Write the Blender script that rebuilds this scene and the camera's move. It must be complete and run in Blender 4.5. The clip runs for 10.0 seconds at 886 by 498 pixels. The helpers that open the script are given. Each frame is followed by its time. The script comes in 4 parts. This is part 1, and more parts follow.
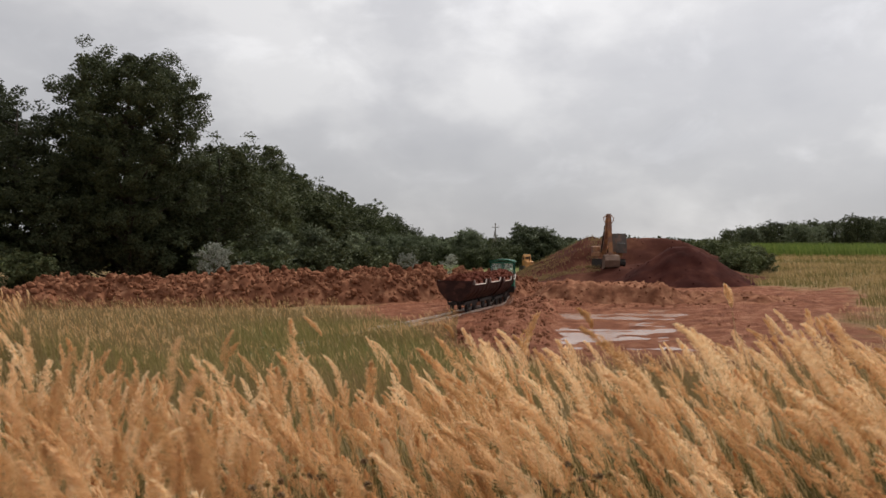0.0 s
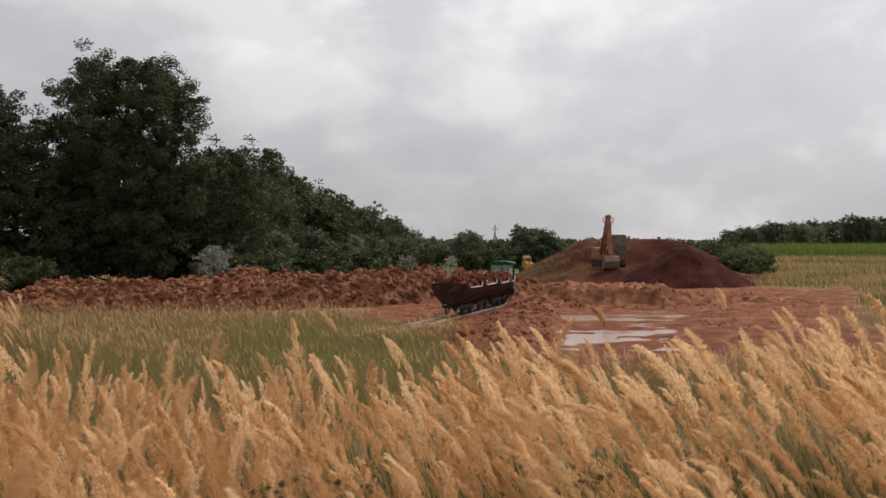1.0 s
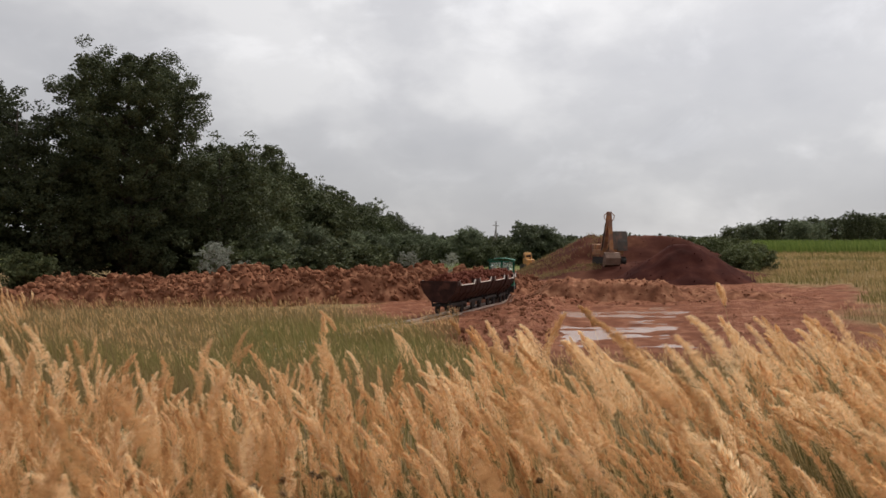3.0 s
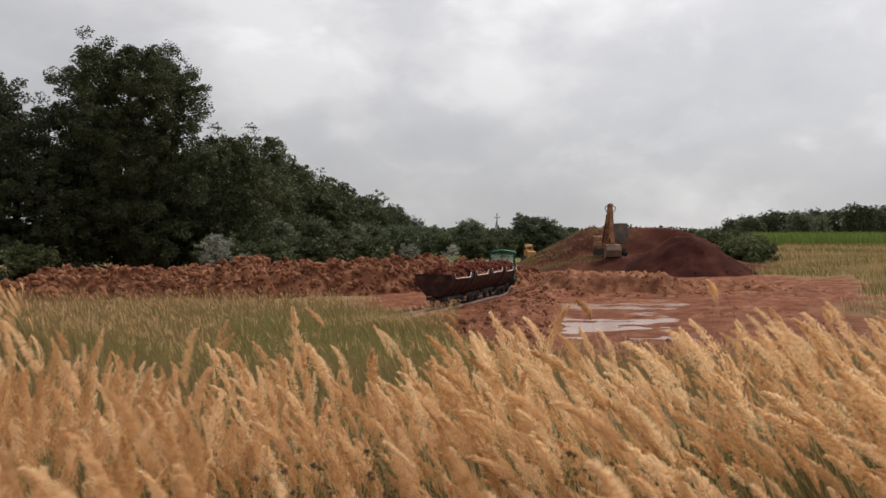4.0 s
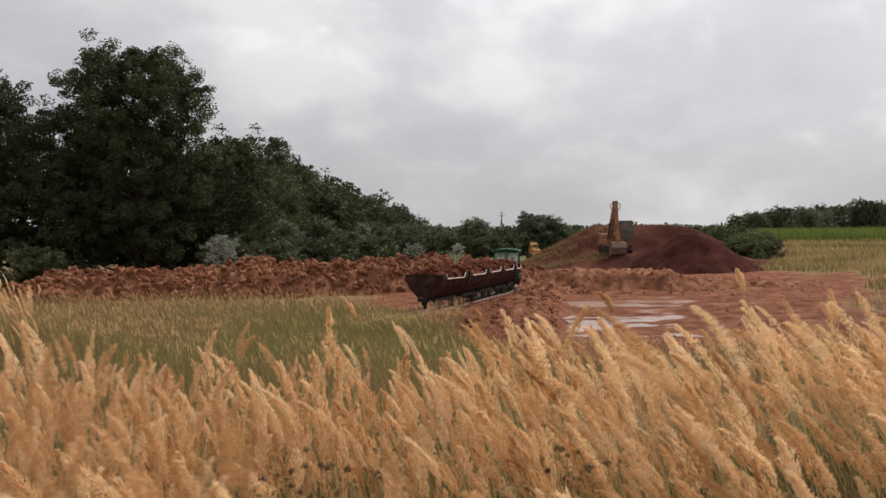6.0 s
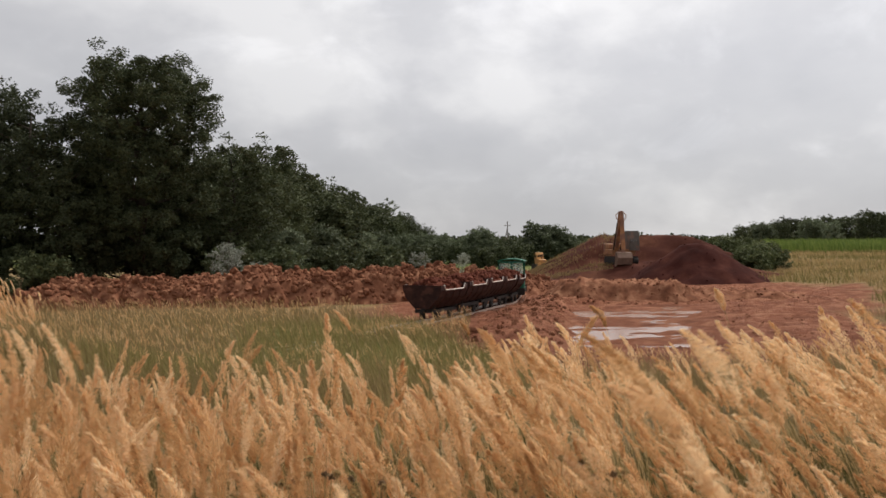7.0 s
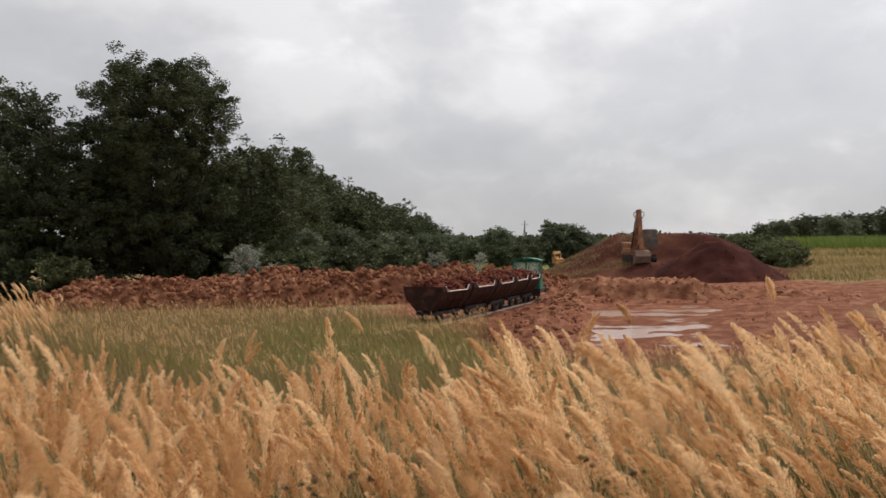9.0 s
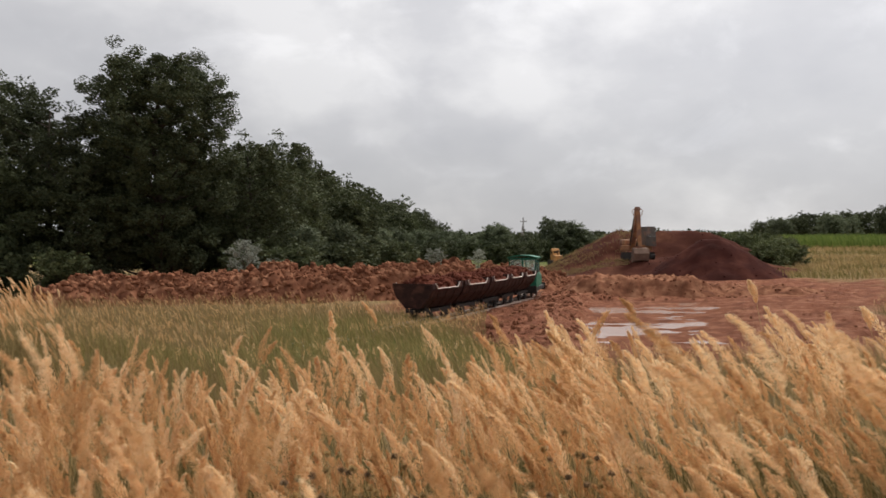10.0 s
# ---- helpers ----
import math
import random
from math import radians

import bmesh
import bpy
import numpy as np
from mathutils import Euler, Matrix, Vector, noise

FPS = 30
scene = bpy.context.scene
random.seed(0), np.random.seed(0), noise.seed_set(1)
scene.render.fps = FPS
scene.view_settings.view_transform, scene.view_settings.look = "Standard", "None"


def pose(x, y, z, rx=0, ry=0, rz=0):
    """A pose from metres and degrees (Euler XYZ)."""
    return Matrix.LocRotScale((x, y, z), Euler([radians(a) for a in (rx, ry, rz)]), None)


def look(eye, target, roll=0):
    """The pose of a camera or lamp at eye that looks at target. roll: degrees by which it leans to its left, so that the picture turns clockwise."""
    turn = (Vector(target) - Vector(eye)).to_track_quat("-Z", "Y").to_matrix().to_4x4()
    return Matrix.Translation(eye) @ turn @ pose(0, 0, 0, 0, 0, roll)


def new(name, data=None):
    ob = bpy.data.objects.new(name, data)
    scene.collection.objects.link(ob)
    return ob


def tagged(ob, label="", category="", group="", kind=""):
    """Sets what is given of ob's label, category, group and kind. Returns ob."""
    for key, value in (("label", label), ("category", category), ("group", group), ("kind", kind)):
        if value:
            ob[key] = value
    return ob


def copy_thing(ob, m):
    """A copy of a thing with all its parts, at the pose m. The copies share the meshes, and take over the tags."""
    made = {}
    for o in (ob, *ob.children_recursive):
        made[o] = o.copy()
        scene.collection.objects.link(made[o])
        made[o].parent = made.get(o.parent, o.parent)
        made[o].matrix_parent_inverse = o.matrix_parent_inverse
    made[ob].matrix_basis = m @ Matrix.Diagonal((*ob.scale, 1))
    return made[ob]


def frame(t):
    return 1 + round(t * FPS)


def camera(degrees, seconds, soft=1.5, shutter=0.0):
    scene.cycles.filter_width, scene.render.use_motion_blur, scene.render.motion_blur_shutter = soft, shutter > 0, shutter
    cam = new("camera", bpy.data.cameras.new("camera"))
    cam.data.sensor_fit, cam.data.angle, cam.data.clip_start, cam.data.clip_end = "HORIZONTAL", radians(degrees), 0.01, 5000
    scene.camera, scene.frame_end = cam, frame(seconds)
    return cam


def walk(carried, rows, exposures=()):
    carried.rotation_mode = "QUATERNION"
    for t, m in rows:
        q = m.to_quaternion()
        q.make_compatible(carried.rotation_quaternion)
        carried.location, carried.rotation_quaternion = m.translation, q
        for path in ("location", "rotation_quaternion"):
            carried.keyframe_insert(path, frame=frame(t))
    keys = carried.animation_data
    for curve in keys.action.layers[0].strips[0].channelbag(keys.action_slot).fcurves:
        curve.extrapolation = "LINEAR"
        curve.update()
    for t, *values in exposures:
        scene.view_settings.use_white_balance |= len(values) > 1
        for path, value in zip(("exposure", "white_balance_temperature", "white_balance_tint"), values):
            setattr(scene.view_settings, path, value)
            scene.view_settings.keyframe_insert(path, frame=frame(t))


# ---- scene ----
EYE = (0.0, 0.0, 3.3)
LENS = 54.0
# seconds, then the turn of the hand-held camera in degrees
TURNS = [
    (0.0, 89.904, -0.206, -0.158), (0.5, 89.937, -0.392, -0.372), (1.0, 90.036, 0.077, -0.174),
    (1.5, 89.742, 0.133, -0.829), (2.0, 89.874, 0.074, -0.542), (3.5, 89.643, 0.049, -0.073),
    (4.0, 89.277, 0.03, -0.053), (4.5, 89.218, 0.0, 0.0), (5.0, 89.023, -0.072, -0.171),
    (6.5, 89.514, 0.723, 0.452), (7.0, 89.824, 0.247, 0.639), (7.5, 89.693, 0.278, 0.876),
    (8.0, 89.948, 0.358, 1.534), (8.5, 90.17, 0.695, 1.001), (9.0, 89.821, 0.651, 1.779),
    (9.5, 89.779, 0.634, 2.364), (10.0, 89.582, 0.373, 1.676)]
cam = camera(LENS, 10.0, soft=1.6, shutter=0.75)
walk(cam, [(t, pose(*EYE, rx, ry, rz)) for t, rx, ry, rz in TURNS], exposures=((0.0, -0.03), (5.0, 0.03), (10.0, 0.07)))

# ---- daylight: a bright overcast sky with a veiled sun ahead and to the right ----
SUN_AZIMUTH, SUN_HEIGHT = 38.0, 52.0


def build_daylight():
    world = bpy.data.worlds.new("overcast_sky")
    scene.world = world
    world.use_nodes = True
    nt = world.node_tree
    nt.nodes.clear()
    N, L = nt.nodes.new, nt.links.new
    out, bg = N("ShaderNodeOutputWorld"), N("ShaderNodeBackground")
    sky = N("ShaderNodeTexSky")
    sky.sky_type, sky.sun_disc = "NISHITA", False
    sky.sun_elevation, sky.sun_rotation = radians(SUN_HEIGHT), radians(SUN_AZIMUTH)
    sky_dim = N("ShaderNodeMixRGB")
    sky_dim.blend_type = "MULTIPLY"
    sky_dim.inputs[0].default_value = 1.0
    sky_dim.inputs[2].default_value = (0.1, 0.1, 0.1, 1)
    L(sky.outputs[0], sky_dim.inputs[1])
    co = N("ShaderNodeTexCoord")
    # cloud layers: broad banks, and finer wisps within them
    m1 = N("ShaderNodeMapping")
    m1.inputs["Scale"].default_value = (1.5, 1.5, 2.6)
    m1.inputs["Location"].default_value = (0.35, 0.1, 0.22)
    L(co.outputs["Generated"], m1.inputs[0])
    n1 = N("ShaderNodeTexNoise")
    n1.inputs["Scale"].default_value, n1.inputs["Detail"].default_value, n1.inputs["Roughness"].default_value = 3.0, 7, 0.5
    L(m1.outputs[0], n1.inputs[0])
    ramp = N("ShaderNodeValToRGB")
    e = ramp.color_ramp.elements
    e[0].position, e[0].color = 0.33, (0.515, 0.513, 0.535, 1)
    e[1].position, e[1].color = 0.64, (0.735, 0.725, 0.73, 1)
    mid = e.new(0.5)
    mid.color = (0.58, 0.575, 0.592, 1)
    L(n1.outputs[0], ramp.inputs[0])
    # brighter round the veiled sun
    a, h = radians(SUN_AZIMUTH), radians(SUN_HEIGHT)
    dot = N("ShaderNodeVectorMath")
    dot.operation = "DOT_PRODUCT"
    dot.inputs[1].default_value = (math.sin(a) * math.cos(h), math.cos(a) * math.cos(h), math.sin(h))
    L(co.outputs["Generated"], dot.inputs[0])
    glow = N("ShaderNodeMapRange")
    glow.inputs[1].default_value, glow.inputs[2].default_value = 0.45, 1.0
    glow.inputs[3].default_value, glow.inputs[4].default_value = 0.96, 1.45
    L(dot.outputs["Value"], glow.inputs[0])
    lit = N("ShaderNodeVectorMath")
    lit.operation = "SCALE"
    L(ramp.outputs[0], lit.inputs[0])
    # the cloud deck is thicker and greyer towards the horizon
    sep, low, both = N("ShaderNodeSeparateXYZ"), N("ShaderNodeMapRange"), N("ShaderNodeMath")
    L(co.outputs["Generated"], sep.inputs[0])
    low.interpolation_type = "SMOOTHSTEP"
    low.inputs[1].default_value, low.inputs[2].default_value = 0.0, 0.24
    low.inputs[3].default_value, low.inputs[4].default_value = 0.84, 1.04
    L(sep.outputs[2], low.inputs[0])
    both.operation = "MULTIPLY"
    L(glow.outputs[0], both.inputs[0])
    L(low.outputs[0], both.inputs[1])
    # bright heaped tops of a few clouds within the deck
    n2, puff, all_three = N("ShaderNodeTexNoise"), N("ShaderNodeMapRange"), N("ShaderNodeMath")
    n2.inputs["Scale"].default_value, n2.inputs["Detail"].default_value, n2.inputs["Roughness"].default_value = 5.5, 8, 0.55
    n2.inputs["Distortion"].default_value = 0.4
    L(m1.outputs[0], n2.inputs[0])
    puff.interpolation_type = "SMOOTHSTEP"
    puff.inputs[1].default_value, puff.inputs[2].default_value = 0.52, 0.70
    puff.inputs[3].default_value, puff.inputs[4].default_value = 0.99, 1.11
    L(n2.outputs[0], puff.inputs[0])
    all_three.operation = "MULTIPLY"
    L(both.outputs[0], all_three.inputs[0])
    L(puff.outputs[0], all_three.inputs[1])
    L(all_three.outputs[0], lit.inputs["Scale"])
    mix = N("ShaderNodeMixRGB")
    mix.inputs[0].default_value = 0.95
    L(sky_dim.outputs[0], mix.inputs[1])
    L(lit.outputs[0], mix.inputs[2])
    L(mix.outputs[0], bg.inputs[0])
    bg.inputs[1].default_value = 1.0
    L(bg.outputs[0], out.inputs[0])
    lamp = bpy.data.lights.new("sun", "SUN")
    lamp.energy, lamp.angle, lamp.color = 3.5, radians(18), (1.0, 0.94, 0.86)
    ob = new("sun", lamp)
    ob.matrix_basis = look((60 * math.sin(a), 60 * math.cos(a), 60 * math.tan(h)), (0, 0, 0))


build_daylight()


# ---- materials ----
def base_nodes(name):
    m = bpy.data.materials.new(name)
    m.use_nodes = True
    nt = m.node_tree
    return m, nt, nt.nodes["Principled BSDF"], nt.nodes.new, nt.links.new


def noise_ramp(N, L, co, scale, colours, detail=5, rough=0.6):
    """Noise at a scale per metre, run through evenly spread colours."""
    n = N("ShaderNodeTexNoise")
    n.inputs["Scale"].default_value, n.inputs["Detail"].default_value, n.inputs["Roughness"].default_value = scale, detail, rough
    L(co, n.inputs[0])
    r = N("ShaderNodeValToRGB")
    e = r.color_ramp.elements
    while len(e) < len(colours):
        e.new(0.5)
    for i, c in enumerate(colours):
        e[i].position = 0.3 + 0.4 * i / max(1, len(colours) - 1)
        e[i].color = (*c, 1)
    L(n.outputs[0], r.inputs[0])
    return n, r


def solid(name, colours, scale=6.0, rough=0.8, metal=0.0, bump=0.3, fine=60.0, dirt=None, dirt_amount=0.5, gloss=0.25):
    """A surface with colour variation at two scales and fine relief; dirt is a second colour in patches."""
    m, nt, p, N, L = base_nodes(name)
    co = N("ShaderNodeTexCoord").outputs["Object"]
    n1, r1 = noise_ramp(N, L, co, scale, colours)
    n2 = N("ShaderNodeTexNoise")
    n2.inputs["Scale"].default_value, n2.inputs["Detail"].default_value = fine, 3
    L(co, n2.inputs[0])
    colour = r1.outputs[0]
    if dirt:
        n3 = N("ShaderNodeTexNoise")
        n3.inputs["Scale"].default_value, n3.inputs["Detail"].default_value = scale * 0.6, 6
        L(co, n3.inputs[0])
        mr = N("ShaderNodeMapRange")
        mr.inputs[1].default_value, mr.inputs[2].default_value = 0.62 - dirt_amount * 0.3, 0.72 - dirt_amount * 0.3
        L(n3.outputs[0], mr.inputs[0])
        mx = N("ShaderNodeMixRGB")
        mx.inputs[2].default_value = (*dirt, 1)
        L(mr.outputs[0], mx.inputs[0])
        L(colour, mx.inputs[1])
        colour = mx.outputs[0]
    L(colour, p.inputs["Base Color"])
    b = N("ShaderNodeBump")
    b.inputs["Strength"].default_value, b.inputs["Distance"].default_value = bump, 0.02
    L(n2.outputs[0], b.inputs["Height"])
    L(b.outputs[0], p.inputs["Normal"])
    p.inputs["Roughness"].default_value, p.inputs["Metallic"].default_value = rough, metal
    p.inputs["Specular IOR Level"].default_value = gloss
    return m


def leafy(name, colours, translucent=0.3, rough=0.7, by_object=0.25):
    """Thin leaves, blades and seed heads: colour varies leaf by leaf and plant by plant, and light shines through."""
    m, nt, p, N, L = base_nodes(name)
    geo, info = N("ShaderNodeNewGeometry"), N("ShaderNodeObjectInfo")
    r = N("ShaderNodeValToRGB")
    e = r.color_ramp.elements
    while len(e) < len(colours):
        e.new(0.5)
    for i, c in enumerate(colours):
        e[i].position = i / (len(colours) - 1)
        e[i].color = (*c, 1)
    L(geo.outputs["Random Per Island"], r.inputs[0])
    hsv = N("ShaderNodeHueSaturation")
    mr = N("ShaderNodeMapRange")
    mr.inputs[3].default_value, mr.inputs[4].default_value = 1 - by_object, 1 + by_object
    L(info.outputs["Random"], mr.inputs[0])
    L(mr.outputs[0], hsv.inputs["Value"])
    L(r.outputs[0], hsv.inputs["Color"])
    p.inputs["Roughness"].default_value = rough
    p.inputs["Specular IOR Level"].default_value = 0.2
    L(hsv.outputs[0], p.inputs["Base Color"])
    tr, mix = N("ShaderNodeBsdfTranslucent"), N("ShaderNodeMixShader")
    L(hsv.outputs[0], tr.inputs[0])
    mix.inputs[0].default_value = translucent
    L(p.outputs[0], mix.inputs[1])
    L(tr.outputs[0], mix.inputs[2])
    L(mix.outputs[0], nt.nodes["Material Output"].inputs[0])
    return m


def plume_material():
    """Seed heads: each head has its own tone, its spikelets differ a little, and light shines through."""
    m, nt, p, N, L = base_nodes("straw_seed_heads")
    tone, geo = N("ShaderNodeAttribute"), N("ShaderNodeNewGeometry")
    tone.attribute_name = "tone"
    add = N("ShaderNodeMath")
    add.operation = "MULTIPLY_ADD"
    add.inputs[1].default_value = 0.28
    L(geo.outputs["Random Per Island"], add.inputs[0])
    L(tone.outputs["Fac"], add.inputs[2])
    r = N("ShaderNodeValToRGB")
    e = r.color_ramp.elements
    e.new(0.35), e.new(0.7)
    for i, (at, c) in enumerate(((0.0, (0.39, 0.21, 0.09)), (0.35, (0.61, 0.365, 0.168)), (0.7, (0.79, 0.525, 0.285)), (1.0, (0.94, 0.75, 0.49)))):
        e[i].position, e[i].color = at, (*c, 1)
    L(add.outputs[0], r.inputs[0])
    L(r.outputs[0], p.inputs["Base Color"])
    p.inputs["Roughness"].default_value, p.inputs["Specular IOR Level"].default_value = 0.8, 0.15
    tr, mix = N("ShaderNodeBsdfTranslucent"), N("ShaderNodeMixShader")
    L(r.outputs[0], tr.inputs[0])
    mix.inputs[0].default_value = 0.4
    L(p.outputs[0], mix.inputs[1])
    L(tr.outputs[0], mix.inputs[2])
    L(mix.outputs[0], nt.nodes["Material Output"].inputs[0])
    return m


def ground_material():
    """Straw-strewn soil, green sward and wet red clay, blended by where each lies."""
    m, nt, p, N, L = base_nodes("ground_soil")
    co = N("ShaderNodeTexCoord").outputs["Object"]
    _, dry = noise_ramp(N, L, co, 0.5, [(0.16, 0.11, 0.055), (0.30, 0.21, 0.105), (0.24, 0.19, 0.08)], 8)
    _, green = noise_ramp(N, L, co, 0.35, [(0.07, 0.10, 0.025), (0.12, 0.15, 0.045), (0.20, 0.18, 0.07)], 8)
    _, clay = noise_ramp(N, L, co, 0.9, [(0.11, 0.039, 0.022), (0.235, 0.09, 0.05), (0.41, 0.20, 0.12)], 9, 0.7)
    at_g, at_c = N("ShaderNodeAttribute"), N("ShaderNodeAttribute")
    at_g.attribute_name, at_c.attribute_name = "green", "clay"
    m1, m2 = N("ShaderNodeMixRGB"), N("ShaderNodeMixRGB")
    L(at_g.outputs["Fac"], m1.inputs[0]); L(dry.outputs[0], m1.inputs[1]); L(green.outputs[0], m1.inputs[2])
    L(at_c.outputs["Fac"], m2.inputs[0]); L(m1.outputs[0], m2.inputs[1]); L(clay.outputs[0], m2.inputs[2])
    L(m2.outputs[0], p.inputs["Base Color"])
    n = N("ShaderNodeTexNoise")
    n.inputs["Scale"].default_value, n.inputs["Detail"].default_value, n.inputs["Roughness"].default_value = 3.2, 10, 0.75
    L(co, n.inputs[0])
    b = N("ShaderNodeBump")
    b.inputs["Strength"].default_value, b.inputs["Distance"].default_value = 1.0, 0.3
    L(n.outputs[0], b.inputs["Height"]); L(b.outputs[0], p.inputs["Normal"])
    p.inputs["Roughness"].default_value = 0.9
    p.inputs["Specular IOR Level"].default_value = 0.06
    return m


def water_material():
    m, nt, p, N, L = base_nodes("muddy_water")
    co = N("ShaderNodeTexCoord").outputs["Object"]
    _, r = noise_ramp(N, L, co, 0.5, [(0.22, 0.12, 0.08), (0.34, 0.21, 0.155)])
    L(r.outputs[0], p.inputs["Base Color"])
    p.inputs["Roughness"].default_value = 0.2
    p.inputs["Specular IOR Level"].default_value = 0.5
    n = N("ShaderNodeTexNoise")
    n.inputs["Scale"].default_value = 5
    L(co, n.inputs[0])
    b = N("ShaderNodeBump")
    b.inputs["Strength"].default_value, b.inputs["Distance"].default_value = 0.08, 0.02
    L(n.outputs[0], b.inputs["Height"]); L(b.outputs[0], p.inputs["Normal"])
    return m


def glass_material():
    m, nt, p, N, L = base_nodes("cab_glass")
    p.inputs["Base Color"].default_value = (0.8, 0.9, 0.87, 1)
    p.inputs["Roughness"].default_value = 0.05
    p.inputs["Transmission Weight"].default_value = 0.9
    return m


GROUND = ground_material()
WATER = water_material()
GLASS = glass_material()
CLODS = solid("turned_red_clay", [(0.10, 0.040, 0.023), (0.19, 0.080, 0.045), (0.33, 0.165, 0.097)], 1.6, 0.95, bump=0.9, fine=9, gloss=0.04)
DARK_SOIL = solid("dark_damp_soil", [(0.026, 0.0078, 0.0062), (0.042, 0.0125, 0.0095), (0.075, 0.025, 0.017)], 0.5, 0.95, bump=0.9, fine=8, gloss=0.03)
BANK_SOIL = solid("brown_dug_soil", [(0.036, 0.0112, 0.0082), (0.062, 0.021, 0.0138), (0.13, 0.056, 0.033)], 0.25, 0.95, bump=0.9, fine=8, gloss=0.03)
LOAD_SOIL = solid("wagon_load_clay", [(0.06, 0.018, 0.012), (0.11, 0.034, 0.022), (0.19, 0.072, 0.045)], 4, 0.95, bump=0.9, fine=12, gloss=0.05)
RUST = solid("rusty_dark_steel", [(0.018, 0.0066, 0.0055), (0.034, 0.0112, 0.0085), (0.06, 0.021, 0.013)], 4, 0.75, 0.1, dirt=(0.08, 0.03, 0.02), dirt_amount=0.2)
WORN = solid("worn_bright_rim", [(0.55, 0.47, 0.42), (0.72, 0.66, 0.6)], 5, 0.5, 0.2)
IRON = solid("dull_black_iron", [(0.02, 0.018, 0.017), (0.05, 0.042, 0.038)], 8, 0.7, 0.3)
RAIL = solid("worn_steel_rail", [(0.48, 0.40, 0.34), (0.66, 0.58, 0.52)], 5, 0.35, 0.4)
GREEN_PAINT = solid("faded_green_paint", [(0.008, 0.085, 0.05), (0.014, 0.13, 0.075), (0.03, 0.17, 0.10)], 3, 0.5, dirt=(0.09, 0.055, 0.035), dirt_amount=0.15)
ORANGE_PAINT = solid("dusty_orange_paint", [(0.25, 0.115, 0.05), (0.36, 0.17, 0.075), (0.33, 0.19, 0.11)], 2, 0.55, dirt=(0.22, 0.11, 0.07), dirt_amount=0.5)
YELLOW_PAINT = solid("dusty_yellow_paint", [(0.42, 0.2, 0.06), (0.55, 0.29, 0.1)], 2, 0.5, dirt=(0.3, 0.16, 0.08), dirt_amount=0.3)
CAB_GREY = solid("grey_cab_steel", [(0.085, 0.07, 0.06), (0.13, 0.11, 0.095)], 2, 0.6, dirt=(0.2, 0.12, 0.09), dirt_amount=0.3)
BUCKET_STEEL = solid("scraped_bucket_steel", [(0.14, 0.085, 0.062), (0.25, 0.16, 0.115)], 2, 0.6, 0.2)
BARK = solid("dark_bark", [(0.03, 0.025, 0.018), (0.075, 0.06, 0.045)], 5, 0.95, bump=0.8, fine=25)
BIRCH = solid("pale_birch_bark", [(0.32, 0.30, 0.27), (0.5, 0.48, 0.44)], 4, 0.8, dirt=(0.05, 0.045, 0.04), dirt_amount=0.3)
POLE_WOOD = solid("grey_pole_wood", [(0.12, 0.10, 0.085), (0.2, 0.17, 0.15)], 5, 0.9)
SLEEPER = solid("dark_sleeper_wood", [(0.06, 0.04, 0.03), (0.13, 0.09, 0.065)], 5, 0.9, dirt=(0.2, 0.09, 0.055), dirt_amount=0.5)
LEAF_DARK = leafy("dark_tree_leaves", [(0.032, 0.040, 0.020), (0.051, 0.063, 0.029), (0.083, 0.095, 0.044)], 0.18)
LEAF_MID = leafy("green_tree_leaves", [(0.040, 0.050, 0.023), (0.066, 0.080, 0.036), (0.106, 0.119, 0.056)], 0.2)
LEAF_SILVER = leafy("silvery_willow_leaves", [(0.14, 0.16, 0.115), (0.30, 0.32, 0.26), (0.46, 0.48, 0.42)], 0.25)
# lighter version of the green tree leaves: haze of distance put into the colour
LEAF_HAZED = leafy("hazed_green_tree_leaves", [(0.08, 0.10, 0.058), (0.125, 0.148, 0.085), (0.18, 0.20, 0.12)], 0.25)
LEAF_SHRUB = leafy("olive_shrub_leaves", [(0.06, 0.075, 0.03), (0.10, 0.12, 0.05), (0.15, 0.16, 0.07)], 0.25)
PLAIN_GRASS = leafy("faded_meadow_grass", [(0.16, 0.115, 0.05), (0.24, 0.175, 0.08), (0.32, 0.235, 0.115)], 0.3, 0.8, 0.1)
STRAW_GRASS = leafy("pale_straw_grass", [(0.26, 0.18, 0.08), (0.38, 0.27, 0.125), (0.5, 0.37, 0.19)], 0.3, 0.8, 0.1)
LEAF_BRIGHT = leafy("fresh_green_leaves", [(0.08, 0.12, 0.025), (0.13, 0.18, 0.04), (0.18, 0.22, 0.06)], 0.3)
PLUME = plume_material()
STRAW = leafy("dry_stalks", [(0.34, 0.23, 0.10), (0.50, 0.36, 0.17), (0.60, 0.46, 0.24)], 0.3, 0.7, 0.15)
BLADE = leafy("grass_blades", [(0.06, 0.066, 0.02), (0.14, 0.118, 0.04), (0.32, 0.22, 0.095)], 0.35, 0.7, 0.2)
BLADE_GREEN = leafy("green_blades", [(0.105, 0.096, 0.032), (0.195, 0.166, 0.059), (0.35, 0.268, 0.117)], 0.35, 0.7, 0.2)
WEED_DARK = leafy("dead_flower_heads", [(0.22, 0.145, 0.085), (0.42, 0.30, 0.18)], 0.35)


# ---- building helpers ----
def part(name, bm, material, parent=None, label=""):
    me = bpy.data.meshes.new(name)
    bm.to_mesh(me)
    bm.free()
    me.materials.append(material)
    ob = new(name, me)
    if parent:
        ob.parent = parent
    return tagged(ob, label)


